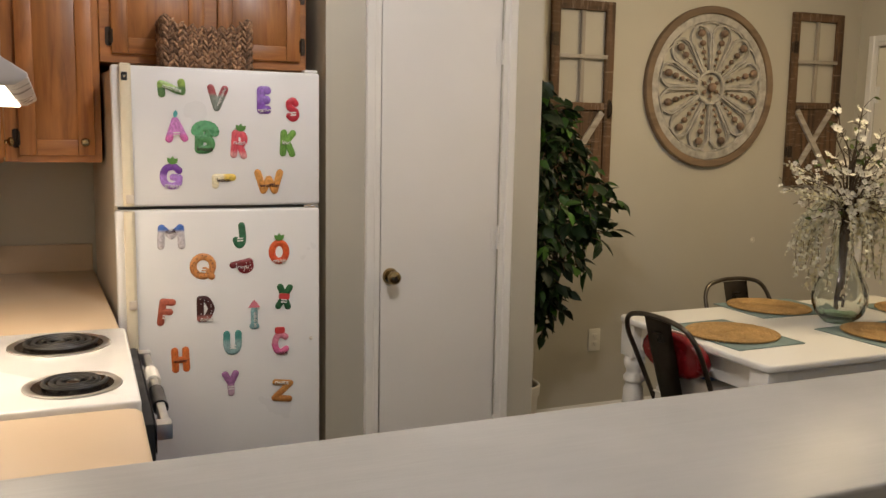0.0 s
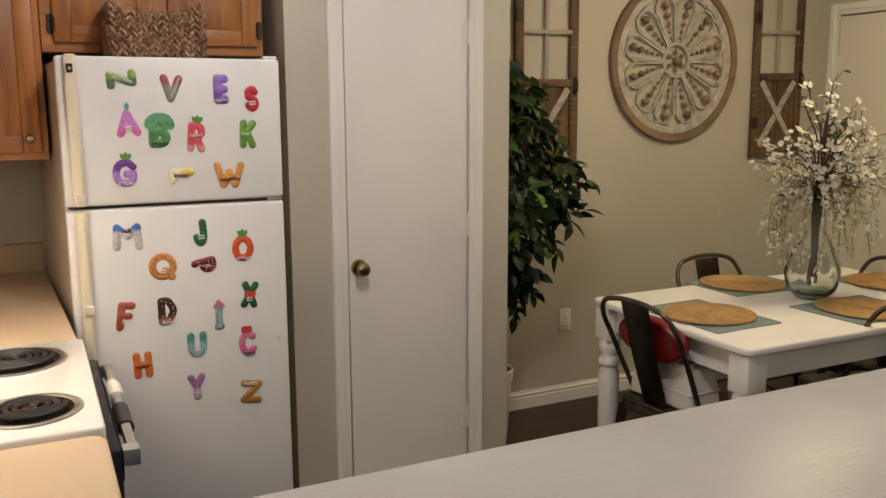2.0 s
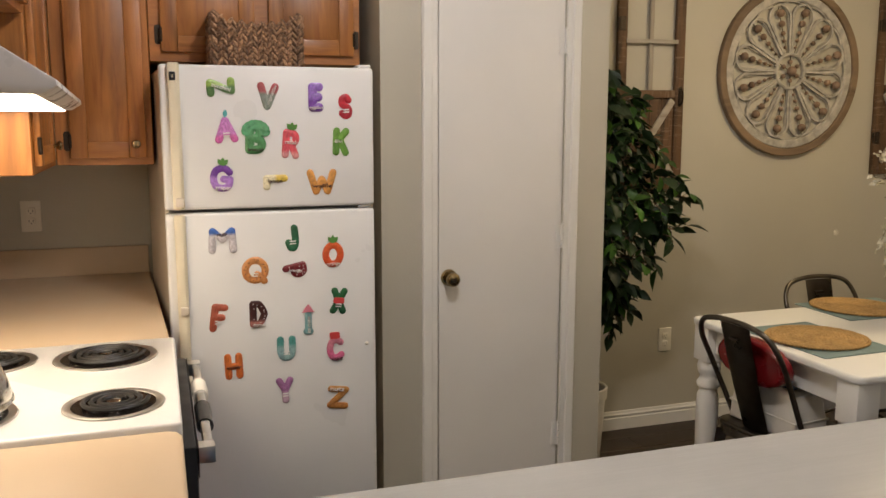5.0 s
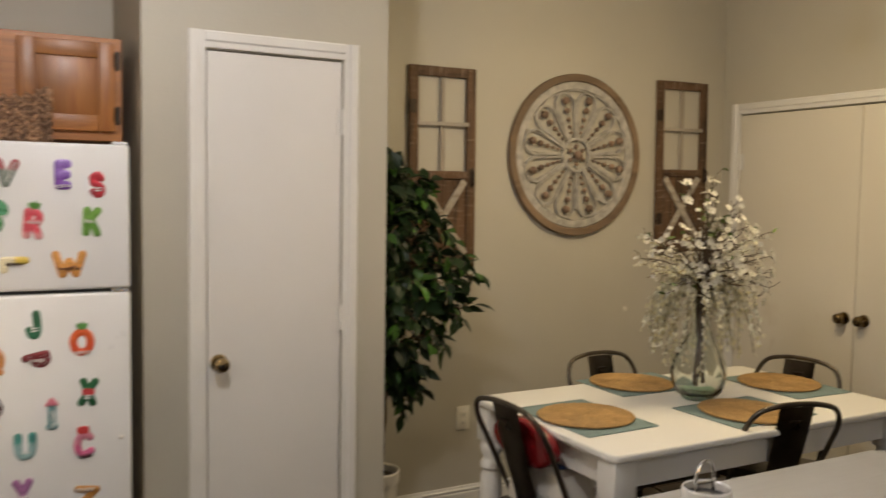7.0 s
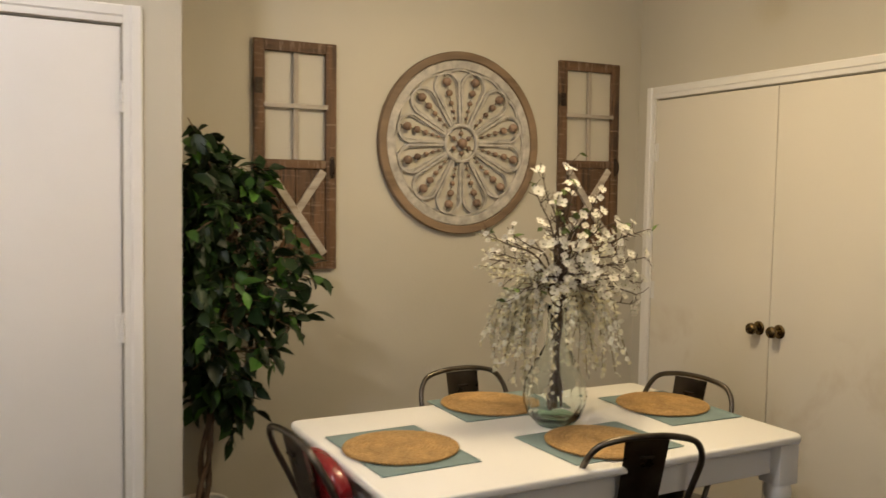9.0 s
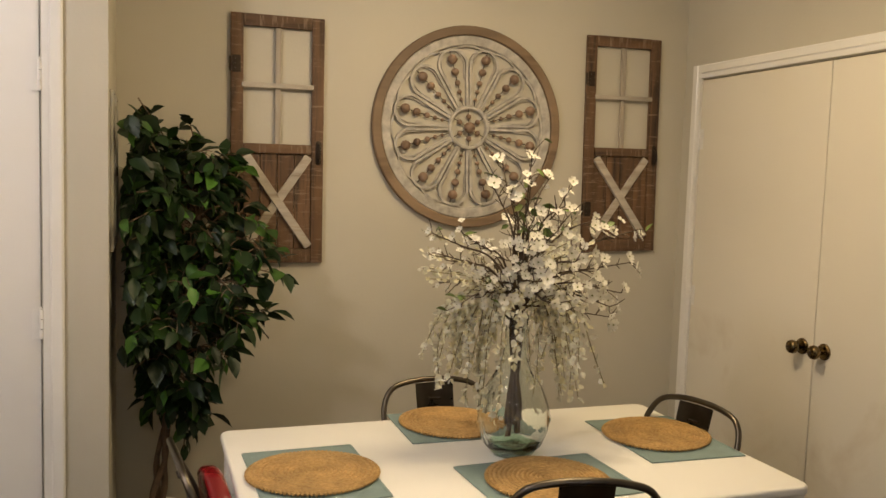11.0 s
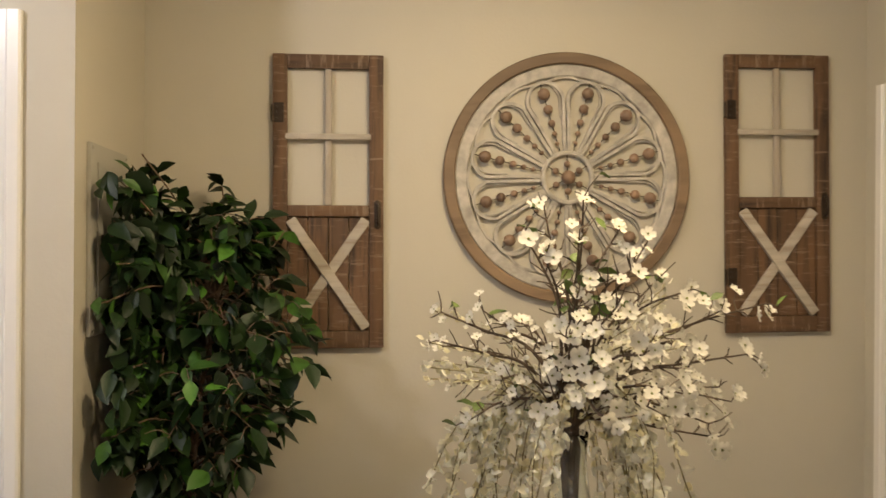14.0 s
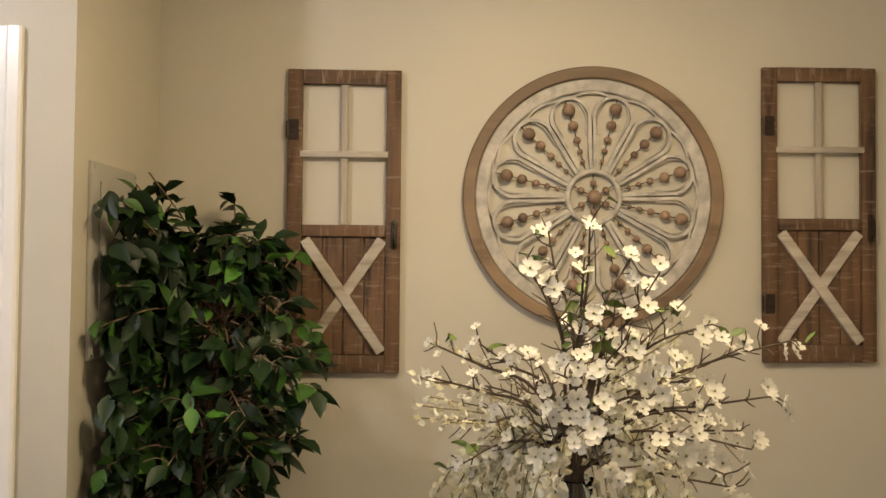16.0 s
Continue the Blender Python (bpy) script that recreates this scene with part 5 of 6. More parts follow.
for i, tip in enumerate(TIPS):
    tip = Vector(tip)
    flat = Vector((tip.x, tip.y, 0))
    mid = NECK + flat * 0.30 + Vector((0, 0, (tip.z - NECK.z) * 0.50 + 0.03))
    a = rng.uniform(0, 6.28)
    foot = Vector((0.018 * math.cos(a), 0.018 * math.sin(a), 0.05 + rng.uniform(0, 0.06)))
    if i % 3:
        foot.z = 0.27 + rng.uniform(0, 0.05)
        foot.x, foot.y = foot.x * 0.5, foot.y * 0.5
    pts = curve([foot, Vector((foot.x * 0.5, foot.y * 0.5, max(0.24, foot.z + 0.02))), NECK + Vector((0.012 * math.cos(a), 0.012 * math.sin(a), 0)), mid + rv(0.012), (mid + tip) / 2 + rv(0.012) + Vector((0, 0, 0.01)), tip], 5)
    n = len(pts)
    part("branch", tube(B(), pts, [0.0056 - 0.0042 * k / n for k in range(n)], 6), BRANCH, fl)
    out = (tip - NECK).normalized()
    for k in range(int(n * 0.60), n, 2):
        side = (pts[k] - pts[k - 1]).cross(Vector((rng.uniform(-1, 1), rng.uniform(-1, 1), rng.uniform(-1, 1)))).normalized()
        spots.append((pts[k], out, side))
TW_ = B()
for p, out, side in spots:
    for _ in range(2):
        d = (side * rng.choice((-1, 1)) + out * 0.9 + rv(0.5)).normalized()
        e = p + d * rng.uniform(0.018, 0.055)
        tube(TW_, [p, (p + e) / 2 + rv(0.004), e], [0.0016, 0.0013, 0.001], 4)
        kind = rng.random()
        left = p.x < -0.04 or (p.x < 0.05 and p.z > 0.60)
        if kind < (0.40 if left else 0.60) * (0.40 if p.z > 0.60 else 1.0):
            blossom(e, rng.uniform(0.0085, 0.013) if left else rng.uniform(0.0105, 0.0175), (d * 0.5 + out * 0.6 + Vector((-0.15, -0.9, 0.25))).normalized())
        elif kind < 0.62 and rng.random() < 0.5:
            part("leaf", SPLEAF, None, fl, at=facing(e, (rv(1) + Vector((0, -0.5, 0.8))).normalized(), rng.uniform(0, 6), rng.uniform(0.026, 0.038)))
for tip in TIPS:
    big = tip[0] > -0.1
    for _ in range(2):
        blossom(Vector(tip) + rv(0.024), rng.uniform(0.013, 0.0205) if big else rng.uniform(0.008, 0.0125), (Vector(tip) - NECK).normalized() + Vector((0, -0.9, 0.1)))
# dark bound stems above the glass
part("stem_wrap", tube(B(), curve([(0.002, 0, 0.398), (-0.002, 0.001, 0.412), (0.004, -0.003, 0.432), (-0.004, 0.002, 0.456)], 4), [0.014 + 0.004 * math.sin(1.9 * i) for i in range(13)], 10), BRANCH, fl, "dark bound stems")
for k in range(9):
    a = k * 0.7 + 0.2
    part("stem_wrap", tube(B(), curve([(0, 0, 0.43), (0.030 * math.cos(a), 0.030 * math.sin(a), 0.470 + 0.012 * (k % 3)), (0.075 * math.cos(a), 0.075 * math.sin(a), 0.478 + 0.020 * (k % 4))], 4), [0.008 - 0.00055 * i for i in range(9)], 6), BRANCH, fl)
tagged(part("twig_mass", TW_, BRANCH, fl), kind="stuff")
# trailing strands of small cream petals
ST, BU = B(), B()


def petal_at(p, way, size):
    m = facing(p, way, rng.uniform(0, 6), size)
    rows = [[BU.verts.new(m @ Vector((x * w, 0.16 * abs(x) + 0.10 * math.sin(3 * z), z))) for x in (-1, 0, 1)] for z, w in ((0, 0.08), (0.32, 0.42), (0.66, 0.34), (1.0, 0.03))]
    for a, b in zip(rows, rows[1:]):
        for q in range(2):
            BU.faces.new((a[q], a[q + 1], b[q + 1], b[q]))


for i in range(40):
    a = rng.uniform(0, 2 * math.pi)
    if abs(math.cos(a)) < 0.55 and i % 3:
        a += 1.2
    r = rng.uniform(0.085, 0.18) if i % 6 else rng.uniform(0.18, 0.225)
    ex, ey = math.cos(a), math.sin(a)
    top = 0.450 + 0.07 * rng.random()
    low = rng.uniform(0.12, 0.36) + 0.05 * (r > 0.16)
    sway = Vector((rng.uniform(-0.03, 0.03), rng.uniform(-0.03, 0.03), 0))
    pts = curve([NECK, Vector((ex * r * 0.40, ey * r * 0.40, top)), Vector((ex * r * 0.80, ey * r * 0.80, top - 0.045)), Vector((ex * r * 1.02, ey * r * 1.02, (top + low) / 2)), Vector((ex * r * 1.12, ey * r * 1.12, low)) + sway], 7)
    pts = [p + Vector((0.007 * math.sin(19 * p.z + i), 0.007 * math.cos(15 * p.z + i), 0)) for p in pts]
    tube(ST, pts, 0.0014, 4)
    for k in range(6, len(pts)):
        for _ in range(3):
            if rng.random() < (0.85 if ex < 0.1 else 0.58):
                petal_at(pts[k] + rv(0.009), (rv(0.9) + Vector((ex * 0.3, ey * 0.3, -0.8))).normalized(), rng.uniform(0.013, 0.025))
for i in range(16):
    a = rng.uniform(0, 2 * math.pi)
    tip = Vector((0.25 * math.cos(a) - 0.03, 0.18 * math.sin(a), rng.uniform(0.42, 0.68)))
    pts = curve([NECK, NECK + Vector((tip.x * 0.4, tip.y * 0.4, (tip.z - NECK.z) * 0.6 + 0.02)), tip], 7)
    tube(ST, pts, 0.0013, 4)
    for k in range(5, len(pts)):
        for _ in range(3):
            petal_at(pts[k] + rv(0.010), ((tip - NECK).normalized() + rv(0.7)).normalized(), rng.uniform(0.010, 0.018))
tagged(part("strand_mass", ST, STRAND, fl), kind="stuff")
tagged(part("bud_mass", BU, CREAMP, fl, "small cream buds", smooth=80), kind="stuff")

# ---- ficus ----
pl = thing("ficus_tree", "artificial ficus tree with glossy dark green leaves in a white pot", "plant", (2.200, 3.565, 0))
part("pot", lathe(B(), [(0, 0.0), (0.070, 0.0), (0.074, 0.005), (0.088, 0.22), (0.091, 0.290), (0.099, 0.293), (0.101, 0.340), (0.096, 0.345), (0.089, 0.340), (0.085, 0.29), (0, 0.29)], 36), PLASTW, pl, "white pot")
part("moss", lathe(B(), [(0.0865, 0.300), (0.075, 0.318), (0.04, 0.326), (0, 0.322)], 20), SOIL, pl, "dark moss")
rng = random.Random(4)
stems = []
for k in range(3):
    pts = []
    for i in range(11):
        z = 0.29 + 0.115 * i
        a = k * 2.09 + z * 4.5
        w = 0.018 + 0.012 * math.sin(z * 5 + k)
        g = 0.010 * math.sin(23 * z + 2 * k)
        pts.append(Vector((w * math.cos(a) + 0.11 * (z - 0.3) + g, w * math.sin(a) + 0.02 * (z - 0.3) + g * 0.7, z)))
    pts = curve(pts, 3)
    stems.append(pts)
    part("trunk", tube(B(), pts, [(0.0115 + 0.0018 * math.sin(1.7 * i + k)) * (1 - 0.55 * i / len(pts)) for i in range(len(pts))], 8), TRUNK, pl)
LF = []
for wf in (0.27, 0.31, 0.25):
    bm = B()
    rows = []
    for f, w in ((0, 0.03), (0.18, 0.62), (0.42, 1.0), (0.70, 0.70), (0.90, 0.22), (1.0, 0.0)):
        rows.append([bm.verts.new((s * w * wf, f, 0.09 * abs(s) * w - 0.22 * f * f)) for s in (-1, 0, 1)])
    for p, q in zip(rows, rows[1:]):
        for i in range(2):
            bm.faces.new((p[i], p[i + 1], q[i + 1], q[i]))
    bmesh.ops.remove_doubles(bm, verts=bm.verts, dist=1e-5)
    LF.append(bm)
LM = []
for bm in LF:
    c = bm.copy()
    LM.append(finish(c, "leaf", LEAF, 80))
leaves = []
BR = B()


def inside(p):
    """Keeps the crown off the two walls of its corner."""
    p.x = max(p.x, -0.122 + rng.uniform(0, 0.02))
    p.y = min(p.y, 0.262 - rng.uniform(0, 0.015))
    return p


def crown_reach(z):
    for top, reach in ((0.80, 0.05), (0.92, 0.09), (1.02, 0.18), (1.10, 0.235), (1.22, 0.26), (1.34, 0.23), (1.46, 0.22), (1.58, 0.19)):
        if z < top:
            return reach
    return 0.13


def crown_middle(z):
    """The crown bulges out at breast height and leans back into the corner above."""
    rows = ((0.70, 0.08, -0.05), (0.95, 0.10, -0.065), (1.18, 0.15, -0.065), (1.36, 0.14, 0.01), (1.52, 0.10, 0.09), (1.80, 0.09, 0.12))
    for (z0, x0, y0), (z1, x1, y1) in zip(rows, rows[1:]):
        if z < z1:
            k = max(0.0, (z - z0) / (z1 - z0))
            return x0 + (x1 - x0) * k, y0 + (y1 - y0) * k
    return rows[-1][1:]


def hang_leaf(p, along, size):
    """A leaf on its stalk: drops from the twig, its blade turned up and outwards."""
    d = (along * rng.uniform(0.4, 1.1) + Vector((0, 0, -rng.uniform(0.0, 0.95))) + rv(0.60)).normalized()
    leaves.append((inside(p + rv(0.006)), d, size))


TIERS = (0.74, 0.85, 0.95, 1.04, 1.12, 1.20, 1.29, 1.38, 1.47, 1.55, 1.62)
for j, tier in enumerate(TIERS):
    for i in range(6 if tier < 0.9 else 8):
        z = tier + rng.uniform(-0.045, 0.045)
        base = min(stems[(i + j) % 3], key=lambda p: abs(p.z - min(z - 0.06, 1.36)))
        a = i * 2 * math.pi / 8 + j * 1.3 + rng.uniform(-0.3, 0.3)
        reach = crown_reach(z) * rng.uniform(0.62, 1.08)
        cx, cy = crown_middle(z)
        end = inside(Vector((cx + reach * math.cos(a), cy + reach * 0.80 * math.sin(a), z - 0.05 * rng.random())))
        mid = inside(base.lerp(end, 0.55) + Vector((0, 0, rng.uniform(0.03, 0.085))))
        pts = curve([base, mid, end], 8)
        n = len(pts)
        tube(BR, pts, [0.0042 - 0.0027 * k / n for k in range(n)], 5)
        out = Vector((math.cos(a), math.sin(a), 0))
        for k in range(5, n, 2):
            side = Vector((-out.y, out.x, 0)) * (1 if k % 4 == 1 else -1)
            tip = inside(pts[k] + (out * 0.6 + side * rng.uniform(0.5, 1.1) + Vector((0, 0, rng.uniform(-0.5, 0.45)))) * rng.uniform(0.045, 0.085))
            tw = curve([pts[k], pts[k].lerp(tip, 0.5) + Vector((0, 0, 0.012)), tip], 3)
            tube(BR, tw, 0.0015, 4)
            for q in (2, 4, 6):
                if rng.random() < 0.72:
                    hang_leaf(tw[q], (tip - pts[k]).normalized(), rng.uniform(0.056, 0.096))
        hang_leaf(pts[-1], out, rng.uniform(0.075, 0.10))
# long limbs that reach out of the corner past the breaker panel
for j, z in enumerate((0.98, 1.04, 1.11, 1.18, 1.25, 1.32, 1.39, 1.46, 1.53, 1.60, 1.66, 1.71)):
    base = min(stems[j % 3], key=lambda p: abs(p.z - min(z - 0.08, 1.34)))
    for k in range(2):
        end = inside(Vector((-0.105 + rng.uniform(0, 0.05), -0.31 + 0.13 * k + rng.uniform(-0.02, 0.05), z + rng.uniform(-0.03, 0.03))))
        pts = curve([base, inside(base.lerp(end, 0.5) + Vector((0, 0, 0.06))), end], 8)
        tube(BR, pts, [0.004 - 0.0025 * i / len(pts) for i in range(len(pts))], 5)
        for i in range(6, len(pts)):
            for _ in range(2):
                hang_leaf(pts[i] + rv(0.02), Vector((rng.uniform(-0.4, 0.8), rng.uniform(-1, 0.6), rng.uniform(-0.3, 0.3))), rng.uniform(0.060, 0.090))
# upright shoots above the crown and loose sprays under it
for tip, n in (((0.11, 0.225, 1.745), 8), ((-0.062, -0.065, 1.775), 8), ((-0.085, -0.13, 1.60), 7), ((0.32, 0.205, 1.575), 6), ((0.10, 0.12, 1.65), 6), ((0.03, 0.03, 1.62), 6), ((0.09, -0.04, 0.56), 8), ((0.12, -0.05, 0.64), 8), ((0.10, -0.06, 0.70), 8), ((0.24, 0.12, 1.60), 6)):
    tip = Vector(tip)
    base = Vector((0.11, 0.05, min(1.42, tip.z - 0.25))) if tip.z > 1 else Vector((0.06, -0.03, 0.86))
    pts = curve([base, base.lerp(tip, 0.55) + Vector((0.02, 0, 0.01)), tip], 7)
    tube(BR, pts, 0.0024, 5)
    for k in range(n):
        p = pts[int(len(pts) * (0.40 + 0.59 * k / n))]
        d = Vector((rng.uniform(-1, 1), rng.uniform(-1, 0.6), rng.uniform(-0.7, 0.5) if tip.z > 1 else -0.8))
        leaves.append((inside(p.copy()), d.normalized(), rng.uniform(0.060, 0.085)))
        leaves.append((inside(p + rv(0.012)), (d * -0.6 + rv(0.9)).normalized(), rng.uniform(0.055, 0.075)))
tagged(part("twig_mass", BR, TRUNK, pl), kind="stuff")
rng.shuffle(leaves)
leaves.sort(key=lambda q: q[0].y)
CR = B()
for i, (p, d, s) in enumerate(leaves):
    if p.x + d.x * s < -0.115:
        d = Vector((abs(d.x) * 0.6, d.y, d.z)).normalized()
    if p.y + d.y * s > 0.262:
        d = Vector((d.x, -abs(d.y) * 0.6, d.z)).normalized()
    side = d.cross(Vector((0, 0, 1)))
    side = side.normalized() if side.length > 0.05 else Vector((1, 0, 0))
    up = side.cross(d)
    m = Matrix.Translation(p) @ Matrix((side, d, up)).transposed().to_4x4() @ Matrix.Rotation(rng.uniform(-1.0, 1.0), 4, "Y") @ Matrix.Scale(s, 4)
    tipz = m @ Vector((0, 1, -0.3))
    if tipz.x < -0.132 or tipz.y > 0.275:
        continue
    if i < 300:
        part("leaf", LM[i % 3], None, pl, at=m)
    else:
        src = LF[i % 3]
        new_v = {vv: CR.verts.new(m @ vv.co) for vv in src.verts}
        for ff in src.faces:
            CR.faces.new([new_v[vv] for vv in ff.verts])
tagged(part("foliage", CR, LEAF, pl, smooth=80), kind="stuff")
for bm in LF:
    bm.free()


# ---- wall decor ----
def barn_window(x0, x1, z0, z1, label, seed, lean):
    """Rustic barn-window decoration: a frame of boards, four open lights above, a plank panel with a cross below."""
    w, h = x1 - x0, z1 - z0
    rg = random.Random(seed)
    t = thing("wall_window_decor", label, "wall decor", pose(x0, NY, z0, 0, lean, 0), "rustic wall windows")
    s, D = 0.047, 0.024
    jig = lambda v=0.0015: rg.uniform(-v, v)
    for a in (0.0, w - s):
        part("stile", box(B(), a, a + s, -D, -0.002, jig(), h + jig(), 0.003), RUST, t)
    part("top_rail", box(B(), s + 0.0006, w - s - 0.0006, -D + 0.001, -0.002, h - 0.046, h, 0.003), RUSTX, t)
    zm = h * 0.448
    part("middle_rail", box(B(), s + 0.0006, w - s - 0.0006, -D - 0.002, -0.002, zm, zm + 0.037, 0.003), RUSTX, t, "rail with a whitewashed edge")
    part("bottom_rail", box(B(), s + 0.0006, w - s - 0.0006, -D + 0.001, -0.002, 0.0, 0.056, 0.003), RUSTX, t)
    part("mullion", box(B(), w / 2 - 0.011, w / 2 + 0.011, -D + 0.004, -0.004, zm + 0.0375, h - 0.0465, 0.003), LIME, t, "limewashed upright bar")
    zc = zm + 0.0375 + (h - 0.046 - zm - 0.0375) * 0.50
    part("crossbar", box(B(), s - 0.006, w - s + 0.006, -D - 0.006, -D + 0.0035, zc - 0.010, zc + 0.010, 0.003), LIMEX, t, "limewashed crossbar")
    n = 4
    pw = (w - 2 * s) / n
    for i in range(n):
        part("plank", box(B(), s + i * pw + 0.0012, s + (i + 1) * pw - 0.0012, -D + 0.010 + jig(0.001), -0.003, 0.0565, zm - 0.0005, 0.0015, 1), RUST, t)
    L, x, z = Vector((w - 2 * s - 0.02, zm - 0.074)), w / 2, (zm + 0.056) / 2
    ang, ln = math.atan2(L.y, L.x), L.length
    for k, sg in enumerate((1, -1)):
        lo, hi = ((-D - 0.0005 - 0.006, -D + 0.0095) if k else (-D - 0.0002, -D + 0.0095))
        bm = box(B(), -ln / 2, ln / 2, lo, hi, -0.0168, 0.0168, 0.002, 1)
        bmesh.ops.transform(bm, matrix=pose(x, 0, z) @ Matrix.Rotation(-sg * ang, 4, "Y"), verts=bm.verts)
        part("cross_board", bm, LIMEX, t, "pale limewashed diagonal board")
    for zz in (h * 0.80, h * 0.20):
        bm = box(B(), 0.004, 0.036, -D - 0.0025, -D - 0.0003, zz - 0.032, zz + 0.032, 0.002, 1)
        for q in (-0.018, 0.0, 0.018):
            ball(bm, (0.014, -D - 0.003, zz + q), 0.0032, 8, 5)
        lathe(bm, [(0, 0), (0.005, 0.003), (0.005, 0.055), (0, 0.058)], 8, (-0.001, -D + 0.004, zz - 0.029))
        part("hinge", bm, DARKM, t, "dark rusty hinge")
    hx, hz = w - 0.020, zm + 0.014
    p = part("handle_plate", prism(B(), rounded(hx - 0.011, hx + 0.011, hz - 0.055, hz + 0.040, 0.010, 4), "y", -D - 0.0025, -D - 0.0003, 0.001), DARKM, t, "rusty pull handle")
    part("pull", tube(B(), curve([(hx, -D - 0.002, hz + 0.028), (hx, -D - 0.022, hz + 0.012), (hx, -D - 0.022, hz - 0.030), (hx, -D - 0.002, hz - 0.044)], 4), 0.0038, 8), DARKM, p)
    return t


barn_window(2.471, 2.829, 1.186, 2.143, "rustic brown barn-window wall decor beside the ficus", 3, -0.4)
barn_window(3.997, 4.368, 1.233, 2.186, "rustic brown barn-window wall decor near the closet", 7, -0.8)

md = thing("wall_medallion", "large round whitewashed wooden medallion with a brown rim", "wall decor", pose(3.441, NY, 1.755, 0, -2.0, 0))
R = 0.419


def ring(bm, r0, r1, y0, y1, seg=96, lip=0.004):
    m = pose(0, 0, 0, 90, 0, 0)
    return lathe(bm, [(r0, -y0), (r0, -y1 - lip), (r0 + lip, -y1), (r1 - lip, -y1), (r1, -y1 - lip), (r1, -y0), (r0, -y0)], seg, m=m)


def plate(bm, pts, w, y0, y1):
    """A flat strip of width w along points in the xz plane."""
    P = [Vector((p[0], p[1])) for p in pts]
    L, Rr = [], []
    for i, p in enumerate(P):
        d = (P[min(i + 1, len(P) - 1)] - P[max(i - 1, 0)]).normalized()
        nrm = Vector((-d.y, d.x)) * w / 2
        L.append(p + nrm), Rr.append(p - nrm)
    va = [[bm.verts.new((q.x, y, q.y)) for q in side] for side, y in ((L, y0), (L, y1), (Rr, y1), (Rr, y0))]
    fs = []
    for k in range(4):
        a, b = va[k], va[(k + 1) % 4]
        fs += [bm.faces.new((a[i], a[i + 1], b[i + 1], b[i])) for i in range(len(P) - 1)]
    fs += [bm.faces.new([va[k][0] for k in range(4)]), bm.faces.new([va[k][-1] for k in range(4)])]
    bmesh.ops.recalc_face_normals(bm, faces=fs)


part("outer_rim", ring(B(), R - 0.038, R, -0.001, -0.030), RING, md, "brown wooden rim")
part("inner_band", ring(B(), R - 0.080, R - 0.0385, -0.004, -0.020), WASH, md, "whitewashed band")
part("hub_ring", ring(B(), 0.076, 0.091, -0.004, -0.024, 48), WASH, md)
N = 12
STEP = 2 * math.pi / N
for k in range(N):
    a0 = STEP * (k + 0.5)
    c, s = math.cos(a0), math.sin(a0)

    def turn(u, v):
        return (u * c - v * s, u * s + v * c)
    pts = []
    ra, rad = 0.262, 0.0625
    side = [(0.090, 0.018), (0.14, 0.0295), (0.20, 0.0450), (ra, rad)]
    arc = [(ra + rad * math.sin(q) * 1.08, rad * math.cos(q)) for q in [math.pi * j / 14 for j in range(1, 14)]]
    line = side + arc + [(u, -v) for u, v in reversed(side)]
    bm = B()
    plate(bm, [turn(u, v) for u, v in line], 0.011, -0.006, -0.020)
    petal = part("petal_frame", bm, WASH, md, "whitewashed petal arch")
    bm = B()
    plate(bm, [turn(u, v * 0.80 + 0.0) for u, v in line[2:-2]], 0.004, -0.006, -0.014)
    part("inner_bead_line", bm, WASH, petal)
    bm = B()
    e0, e1 = turn(0.092, 0), turn(ra + rad * 1.05, 0)
    tube(bm, [(e0[0], -0.016, e0[1]), (e1[0], -0.016, e1[1])], 0.0016, 6)
    part("wire", bm, DARKM, md)
    for rr, br in ((0.289, 0.0208), (0.237, 0.0165), (0.190, 0.0122), (0.153, 0.0095), (0.120, 0.0078)):
        q = turn(rr, 0)
        part("bead", ball(B(), (q[0], -0.004 - br, q[1]), br, 14, 9, 0.96), BEAD, md)
    # spandrel between two petals
    a1 = STEP * (k + 1)
    c1, s1 = math.cos(a1), math.sin(a1)
    bm = B()
    arcp = [(0.337 - 0.016 * (j / 5.0) ** 2, 0.062 * j / 5.0) for j in range(-5, 6)]
    plate(bm, [(u * c1 - v * s1, u * s1 + v * c1) for u, v in arcp], 0.007, -0.006, -0.018)
    part("spandrel", bm, WASH, md)
part("hub_bead", ball(B(), (0, -0.028, 0), 0.024, 16, 10), BEAD, md)
for k in range(6):
    a = math.pi / 6 + k * math.pi / 3
    part("bead", ball(B(), (0.046 * math.cos(a), -0.016, 0.046 * math.sin(a)), 0.0115, 12, 8), BEAD, md)
    part("wire", tube(B(), [(0, -0.016, 0), (0.078 * math.cos(a), -0.016, 0.078 * math.sin(a))], 0.0016, 6), DARKM, md)

# breaker panel and a small wall hook
bp = thing("breaker_panel", "grey painted metal breaker panel on the pantry wall", "breaker panel", (PX1, 0, 0))
part("frame", box(B(), 0.0, 0.012, 3.275, 3.608, 1.282, 1.780, 0.003), GREYM, bp)
d = part("panel_door", box(B(), 0.0125, 0.017, 3.325, 3.558, 1.327, 1.733, 0.002), GREYM, bp)
part("latch", box(B(), 0.0172, 0.022, 3.342, 3.357, 1.515, 1.545, 0.002), DARKM, d)
for y, z in ((3.287, 1.767), (3.596, 1.767), (3.287, 1.295), (3.596, 1.295)):
    part("screw", tube(B(), [(0.0121, y, z), (0.0145, y, z)], 0.004, 8), CHROME, bp)
hk = thing("wall_hook", "tiny clear adhesive wall hook", "hook", (3.808, NY, 0.931))
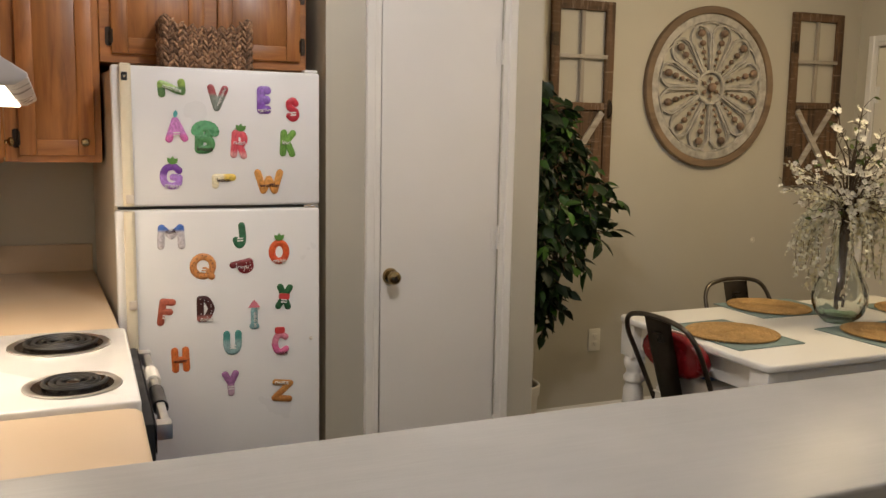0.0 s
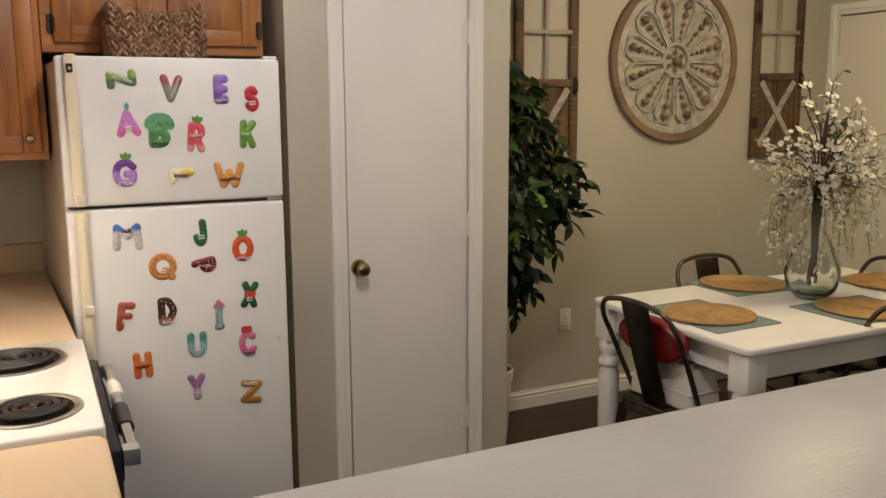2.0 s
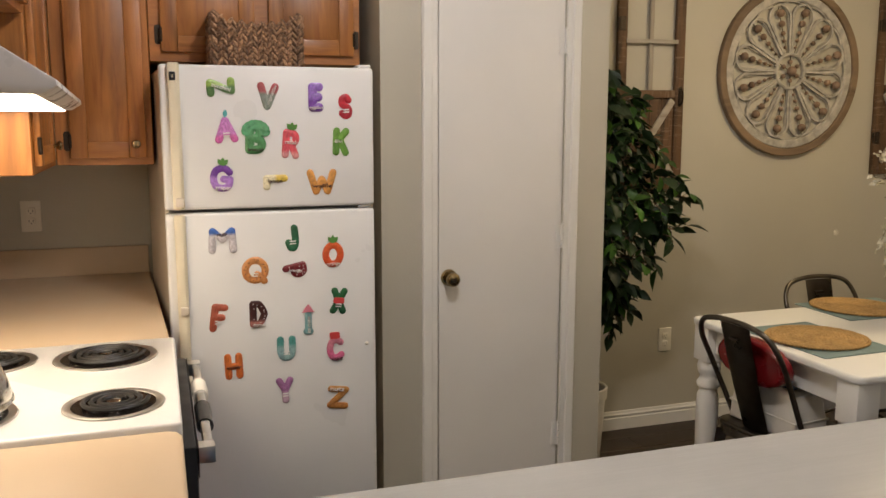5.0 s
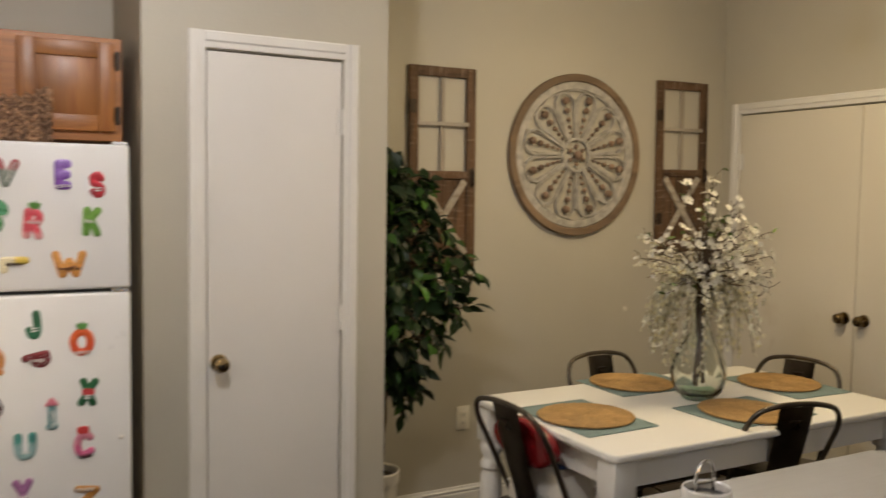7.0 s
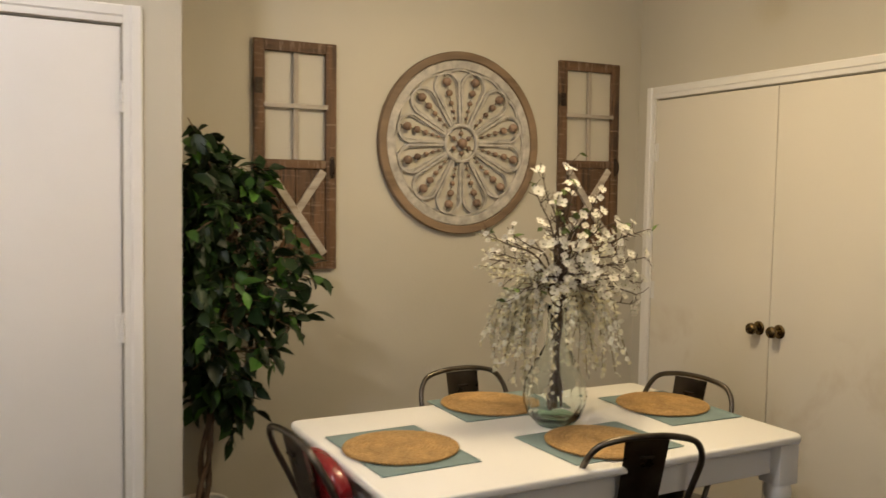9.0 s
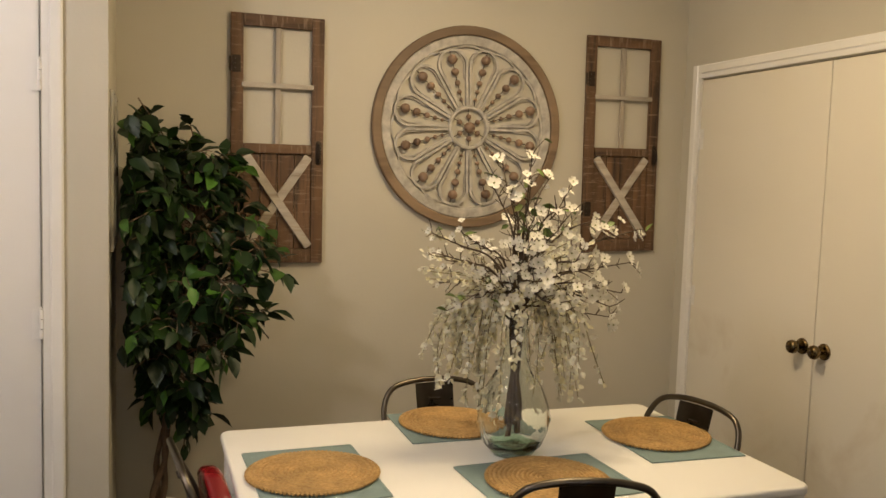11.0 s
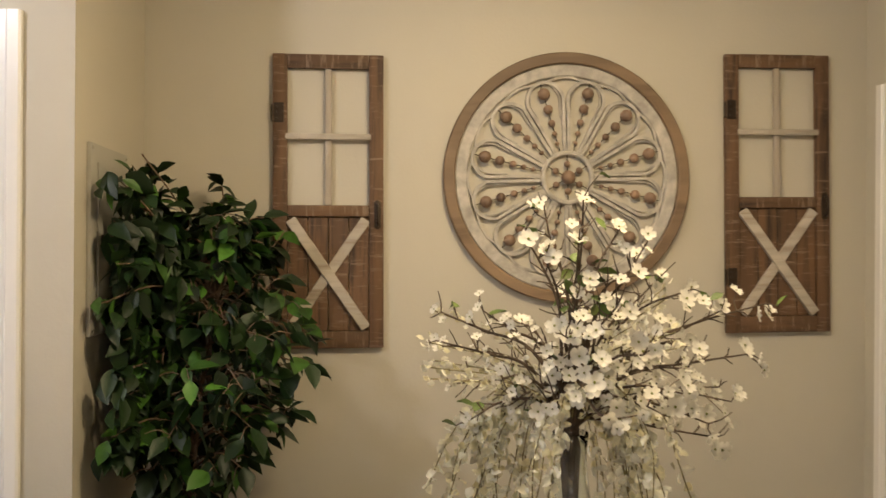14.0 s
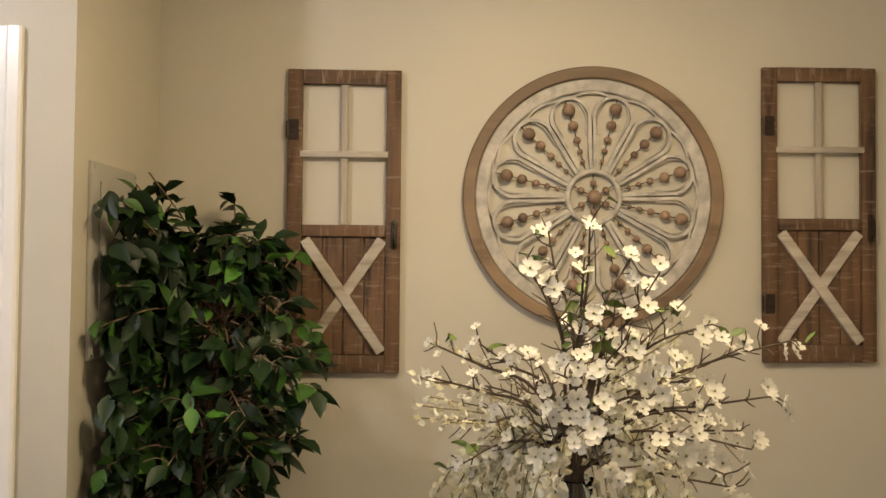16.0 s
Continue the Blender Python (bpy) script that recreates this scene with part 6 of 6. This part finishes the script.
part("ring", tube(B(), [(0.014 * math.cos(i * math.pi / 10), -0.0055, 0.014 * math.sin(i * math.pi / 10)) for i in range(20)], 0.0016, 6, True), PLATE, hk)
part("pad", lathe(B(), [(0, 0), (0.008, 0.0), (0.0085, 0.003), (0, 0.0042)], 14, m=pose(0, 0, 0, 90, 0, 0)), PLATE, hk)

# ceiling lights, all out of view; the living room one is added for fill
for name, (x, y, z), r in (("ceiling_light", KITCHEN_LAMP, 0.19), ("ceiling_light", LIVING_FILL, 0.22)):
    l = thing(name, "unseen round white flush ceiling light, switched on", "ceiling light", (x, y, CZ))
    part("base", lathe(B(), [(0, -0.001), (r, -0.001), (r, -0.025), (0, -0.026)], 32), TRIM, l)
    part("diffuser", lathe(B(), [(r - 0.01, -0.027), (r - 0.02, -0.055), (r * 0.6, -0.080), (0, -0.088)], 32), LITD, l)
x, y, z = DINING_LAMP
l = thing("pendant_light", "short white dining ceiling light, switched on", "ceiling light", (x, y, CZ))
part("canopy", lathe(B(), [(0, -0.001), (0.06, -0.001), (0.055, -0.02), (0, -0.022)], 24), DARKM, l)
part("stem", tube(B(), [(0, 0, -0.018), (0, 0, z - CZ + 0.04)], 0.007, 10), DARKM, l)
part("bulb", ball(B(), (0, 0, z - CZ), 0.045, 16, 10), LITD, l)

# ---- floor planks: the stretch by the dining wall as single boards, the rest joined ----
rng = random.Random(11)
PM = {}


def plank_mesh(ln):
    if ln not in PM:
        PM[ln] = finish(box(B(), 0.0015, ln - 0.0015, 0.0015, 0.1235, -0.004, 0.0, 0.0012, 1), "plank", FLOOR, 0)
    return PM[ln]


REST = B()
y = NY - 0.125
row = 0
while y > SY:
    x = WX - rng.choice((0.0, 0.3, 0.6))
    while x < EX - 0.02:
        ln = round(min(rng.choice((0.9, 1.2, 1.5)), EX + 0.03 - x), 3)
        if y > 2.3 and x + ln > 1.9:
            part("plank", plank_mesh(ln), None, floor, at=(x, y, 0.0))
        else:
            box(REST, max(x, WX - 0.1) + 0.0015, x + ln - 0.0015, y + 0.0015, y + 0.1235, -0.004, 0.0)
        x += ln
    y -= 0.125
tagged(part("plank_field", REST, FLOOR, floor, smooth=0), kind="stuff")
